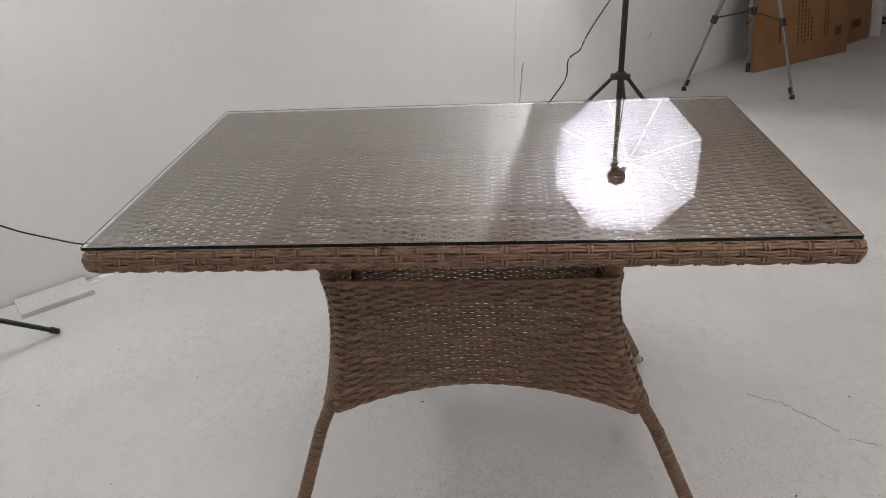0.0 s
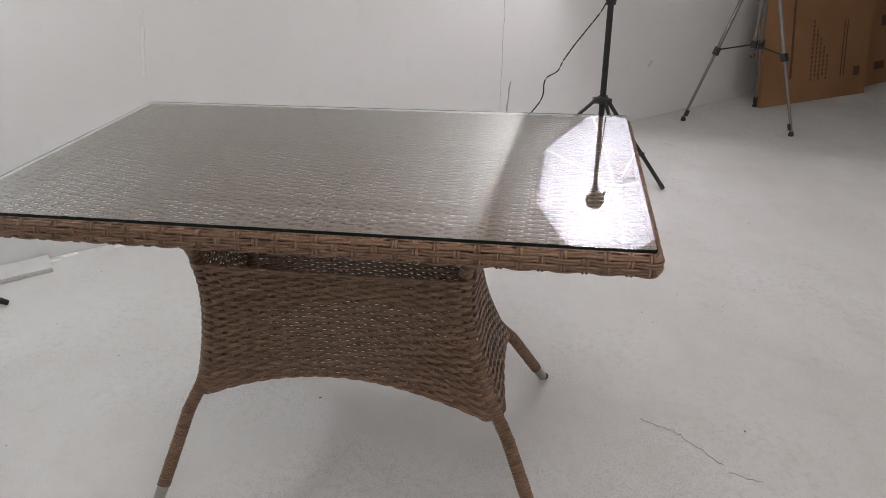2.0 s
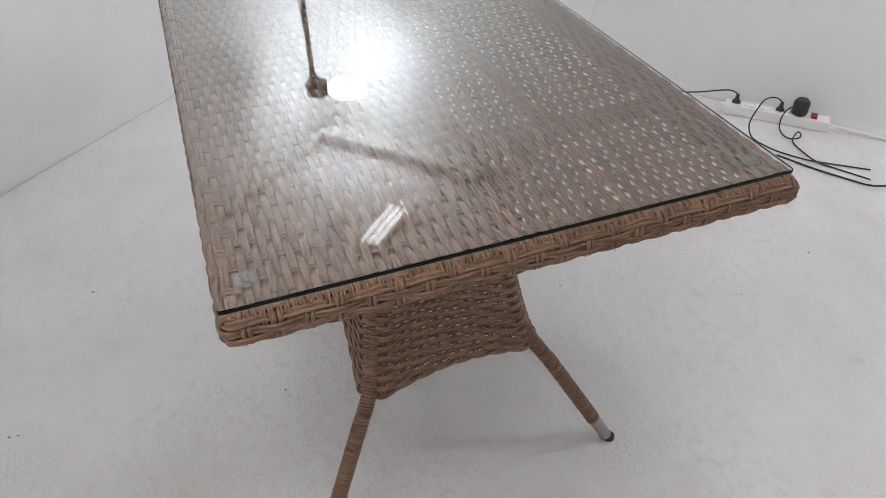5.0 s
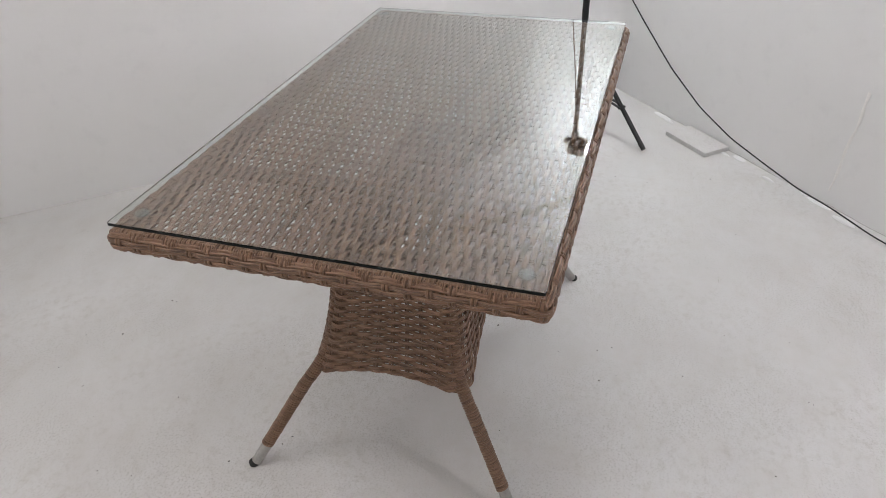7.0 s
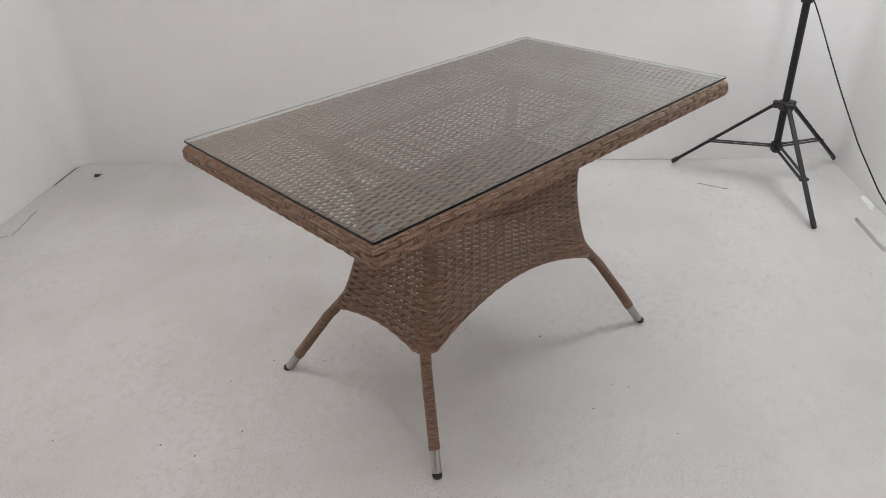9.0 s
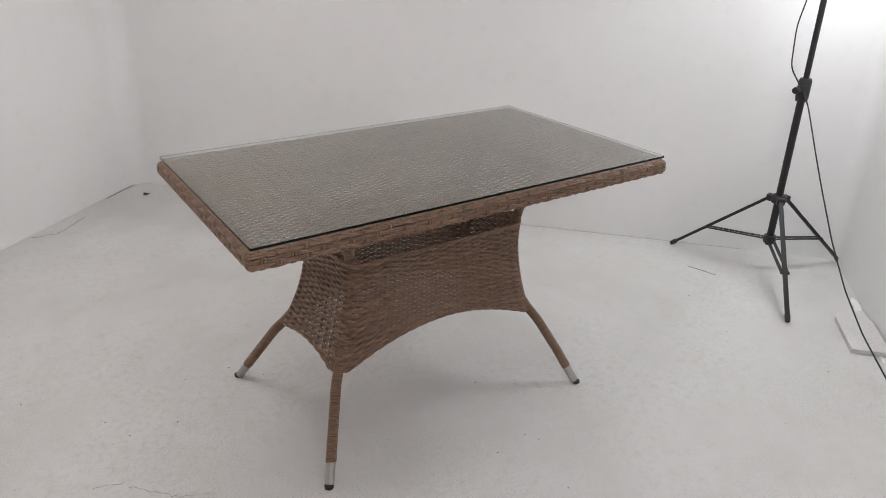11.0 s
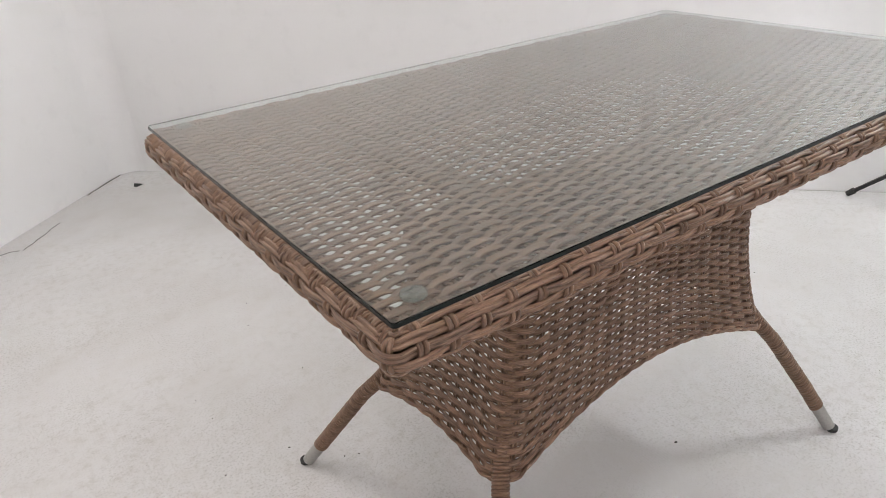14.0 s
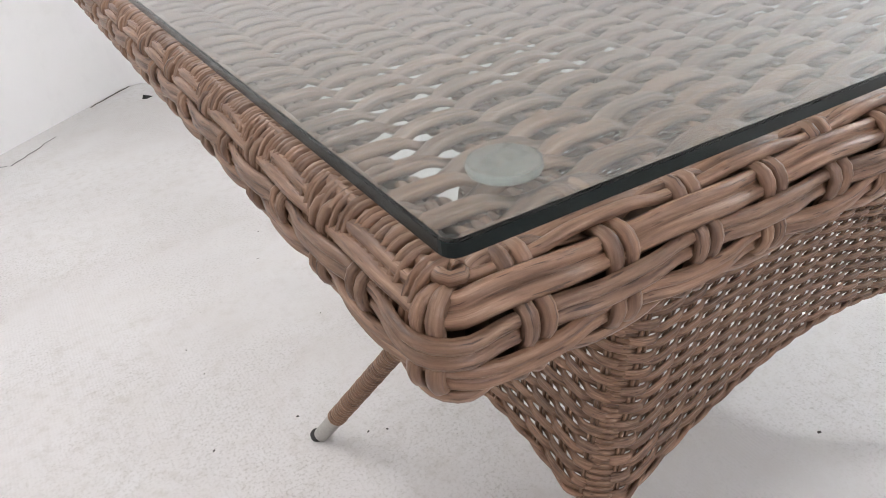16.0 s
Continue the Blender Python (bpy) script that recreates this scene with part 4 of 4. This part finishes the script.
def shutter():
    s = thing("shutter_door", room(U1 - 0.05, 0.3, 0), "blue-grey metal doors and posts at the end of the hall", "door", kind="structure")
    bm = bmesh.new()
    box(bm, (0.03, 1.42, 1.9), Matrix.Translation(room(U1 - 0.02, 0.09, 0.96)) @ ROOM, 0.004)
    box(bm, (0.02, 1.20, 0.7), Matrix.Translation(room(U1 - 0.04, 0.09, 0.55)) @ ROOM, 0.006)
    part("door_leaf", bm, SHUTTER, s, "flat blue-grey metal door leaf")
    # Black slats paint in the dark of the opening between the two posts.
    for k in range(14):
        bm = bmesh.new()
        box(bm, (0.02, 0.20, 0.125), Matrix.Translation(room(U1 - 0.02, 1.03, 0.075 + 0.13 * k)) @ ROOM, 0.008)
        part("slat", bm, BLACK, s, "black slat standing in for the dark opening between posts")
    for u, v, w in ((U1 - 0.06, 1.205, 0.15), (U1 - 0.16, 0.885, 0.075)):
        bm = bmesh.new()
        box(bm, (0.09, w, 1.95), Matrix.Translation(room(u, v, 0.976)) @ ROOM, 0.006)
        part("post", bm, SHUTTER, s)


shutter()
bm = bmesh.new()
rod(bm, room(U1 - 0.13, -0.6, 0.034), room(U1 - 0.13, 0.80, 0.034), 0.034, None, 18)
tagged(part("wooden_pole", bm, plain("bare_wood", (0.55, 0.42, 0.30), 0.6, 0, 0.2, 30)), "pale round wooden pole lying on the floor", "pole")
bm = bmesh.new()
ring = [(-0.12, 0.01), (-0.07, 0.06), (0.02, 0.075), (0.11, 0.05), (0.13, -0.02), (0.05, -0.06), (-0.06, -0.05)]
at = Matrix.Translation(room(5.15, 0.80, 0)) @ ROOM @ Matrix.Rotation(1.9, 4, "Z")
low = [bm.verts.new(at @ Vector((x, y, 0.0005))) for x, y in ring]
top = [bm.verts.new(at @ Vector((x * 0.97, y * 0.95, 0.010 + 0.02 * max(0, x)))) for x, y in ring]
bm.faces.new(low[::-1])
bm.faces.new(top)
for k in range(7):
    bm.faces.new((low[k], low[(k + 1) % 7], top[(k + 1) % 7], top[k]))
tagged(part("board_scrap", bm, plain("grey_scrap", (0.22, 0.21, 0.17), 0.8), None, "", False), "flat grey scrap of board lying on the floor", "scrap")
rubble = random.Random(8)
for k in range(7):
    bm = bmesh.new()
    box(bm, (rubble.uniform(0.02, 0.06), rubble.uniform(0.02, 0.05), 0.02), Matrix.Translation(room(U1 - rubble.uniform(0.14, 0.36), rubble.uniform(1.14, 1.40), 0.0115)) @ Matrix.Rotation(rubble.uniform(0, 3), 4, "Z"), 0.004)
    tagged(part("dark_offcut", bm, PLASTIC), "small dark offcut lying by the metal post", "offcut", "offcuts by the post")

# flat board lying at the foot of the long wall
bm = bmesh.new()
box(bm, (0.23, 0.125, 0.018), Matrix.Translation(room(-0.653, 1.455, 0.009)) @ ROOM, 0.003)
tagged(part("white_board", bm, FLOOR), "white painted flat board lying against the wall", "board")


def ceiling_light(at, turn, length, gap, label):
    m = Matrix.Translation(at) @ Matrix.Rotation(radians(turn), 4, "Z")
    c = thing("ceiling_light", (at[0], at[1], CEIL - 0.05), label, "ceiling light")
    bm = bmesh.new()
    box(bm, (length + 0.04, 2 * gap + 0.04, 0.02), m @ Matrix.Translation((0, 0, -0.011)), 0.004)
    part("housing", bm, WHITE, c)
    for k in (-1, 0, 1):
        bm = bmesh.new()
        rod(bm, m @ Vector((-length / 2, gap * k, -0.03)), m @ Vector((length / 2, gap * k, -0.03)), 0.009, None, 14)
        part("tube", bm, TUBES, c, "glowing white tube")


ceiling_light((-1.12, 0.26, CEIL), 135, 0.26, 0.03, "white ceiling light with three glowing tubes")
# Second fitting, added out of view to carry the ceiling fill lamp.
ceiling_light(tuple(room(0.0, -1.13, CEIL)), math.degrees(math.atan2(SU, CU)), 1.2, 0.06, "unseen added long ceiling light with three glowing fill tubes")


# ---------------------------------------------------------------- marks and litter on floor and walls
def crack(name, pts, width, label, material=GAP):
    w = Strands()
    p = np.array(pts, float)
    w.sweep(p, np.tile([0.0, 0.0, 1.0], (len(p), 1)), width, 0.0016, SINGLE)
    return tagged(w.make(name, material), label, "crack", kind="structure")


def wander(a, b, n, amount, z=0.0008):
    a, b = np.array(a, float), np.array(b, float)
    d = (b - a) / np.linalg.norm(b - a)
    return [(*(a + (b - a) * k / n + np.array([-d[1], d[0]]) * random.uniform(-amount, amount)), z) for k in range(n + 1)]


def flat(u, v):
    return tuple(room(u, v))[:2]


crack("trim_crack", wander(flat(-1.09, V0 + 0.012), flat(-1.35, V0 + 0.012), 8, 0.004), 0.007, "dark crack along the wall's foot")
crack("trim_crack", wander((0.80, -1.83), (0.66, -1.99), 8, 0.006), 0.0032, "thin crack in the floor paint", SCRATCH)
crack("trim_crack", wander((0.90, -1.85), (0.81, -1.84), 6, 0.005), 0.0030, "thin crack in the floor paint", SCRATCH)
crack("trim_crack", wander((-1.41, -0.075), (-1.442, 0.046), 6, 0.003), 0.003, "thin dark scratch in the floor paint")
crack("trim_crack", wander((0.76, 1.30), (0.82, 1.28), 4, 0.002), 0.006, "short dark scratch on the floor")

crack("trim_crack", wander(flat(U0 + 0.004, -0.1), flat(U0 + 0.004, 1.15), 40, 0.002), 0.003, "thin grey joint between floor and back wall", GREY)
crack("trim_crack", wander(flat(-0.95, V1 - 0.004), flat(0.75, V1 - 0.004), 40, 0.003), 0.003, "thin grey joint between floor and long wall", GREY)

for a, b in (((0.692, 0.154), (0.772, 0.123)), ((0.772, 0.123), (0.824, 0.07)), ((0.824, 0.07), (0.868, 0.018)), ((0.878, -0.006), (0.947, -0.026))):
    crack("trim_crack", wander(a, b, 7, 0.005), 0.0013, "hairline crack running through the floor paint", GREY)


def wall_marks():
    """Plaster seams and hairline cracks on the long wall."""
    rng = random.Random(11)
    for u, z0, z1, width, material, label in ((1.565, 0.12, 0.95, 0.0022, GREY, "hairline crack in the wall plaster"), (1.60, 0.10, 0.36, 0.012, GREY, "grey scuffed patch on the wall"), (-0.075, 0.05, 0.42, 0.017, WALL_SEAM, "raised white plaster seam on the wall"),
                                              (-0.068, 0.62, 0.86, 0.013, WALL_SEAM, "raised white plaster seam on the wall"), (2.62, 0.30, 0.335, 0.022, FAINT, "small grey scuff on the wall")):
        n = max(4, int((z1 - z0) / 0.04))
        p = np.array([tuple(room(u + rng.uniform(-0.004, 0.004) + 0.03 * k / n, V1 - 0.0006, z0 + (z1 - z0) * k / n)) for k in range(n + 1)])
        w = Strands()
        w.sweep(p, np.tile(-np.array(tuple(N1)), (len(p), 1)), np.array([width * rng.uniform(0.4, 1.0) for _ in p]), 0.0014, SINGLE)
        tagged(w.make("trim_mark", material), label, "wall mark", kind="structure")
    for k in range(16):
        u = rng.uniform(-1.0, 0.9)
        bm = bmesh.new()
        r = rng.uniform(0.006, 0.02)
        lathe(bm, [(0, 0.006), (r * 0.5, 0.0055), (r, 0.002), (r * 1.1, 0)], Matrix.Translation(room(u, V1 - rng.uniform(0.01, 0.05), 0)) @ ROOM @ Matrix.Diagonal((rng.uniform(1.5, 3.0), 0.7, rng.uniform(0.6, 1.4), 1)), 9)
        tagged(part("plaster_crumb", bm, WALL), "flat white crumb of plaster at the wall's foot", "plaster", "plaster crumbs")


wall_marks()

bm = bmesh.new()
m = Matrix.Translation((0.33, -2.17, 0)) @ Matrix.Rotation(0.5, 4, "Z") @ Matrix.Scale(0.7, 4)
v = [bm.verts.new(m @ Vector(c)) for c in ((-0.025, -0.012, 0), (0.028, -0.01, 0), (0.024, 0.014, 0), (-0.022, 0.012, 0), (0.02, -0.006, 0.02), (0.018, 0.008, 0.018))]
for f in ((0, 1, 2, 3), (0, 4, 5, 3), (0, 1, 4), (3, 5, 2), (1, 2, 5, 4)):
    bm.faces.new([v[k] for k in f])
tagged(part("plastic_wedge", bm, PLASTIC, None, "", False), "small black plastic wedge on the floor", "wedge")


def litter():
    bm = bmesh.new()
    rng = random.Random(5)
    spots = [(0.741, 0.68), (0.945, 0.147), (0.406, -0.272), (1.0, 0.75)]
    spots += [(rng.uniform(-1.2, 2.6), rng.uniform(-1.6, 2.6)) for _ in range(150)]
    for x, y in spots:
        u, v = CU * x + SU * y, -SU * x + CU * y
        if not (U0 + 0.1 < u and V0 + 0.1 < v < V1 - 0.1):
            continue
        r = rng.uniform(0.0012, 0.0036)
        m = Matrix.Translation((x, y, 0.0005)) @ Matrix.Rotation(rng.uniform(0, 6), 4, "Z")
        n = rng.randint(4, 6)
        ring = [bm.verts.new(m @ Vector((r * rng.uniform(0.6, 1.6) * math.cos(6.283 * k / n), r * rng.uniform(0.5, 1.0) * math.sin(6.283 * k / n), 0))) for k in range(n)]
        tip = bm.verts.new(m @ Vector((0, 0, r * 0.5)))
        for k in range(n):
            bm.faces.new((ring[k], ring[(k + 1) % n], tip))
    tagged(part("floor_grit", bm, GAP, None, "", False), "small dark grit and paint chips scattered on the floor", "grit", kind="stuff")


litter()
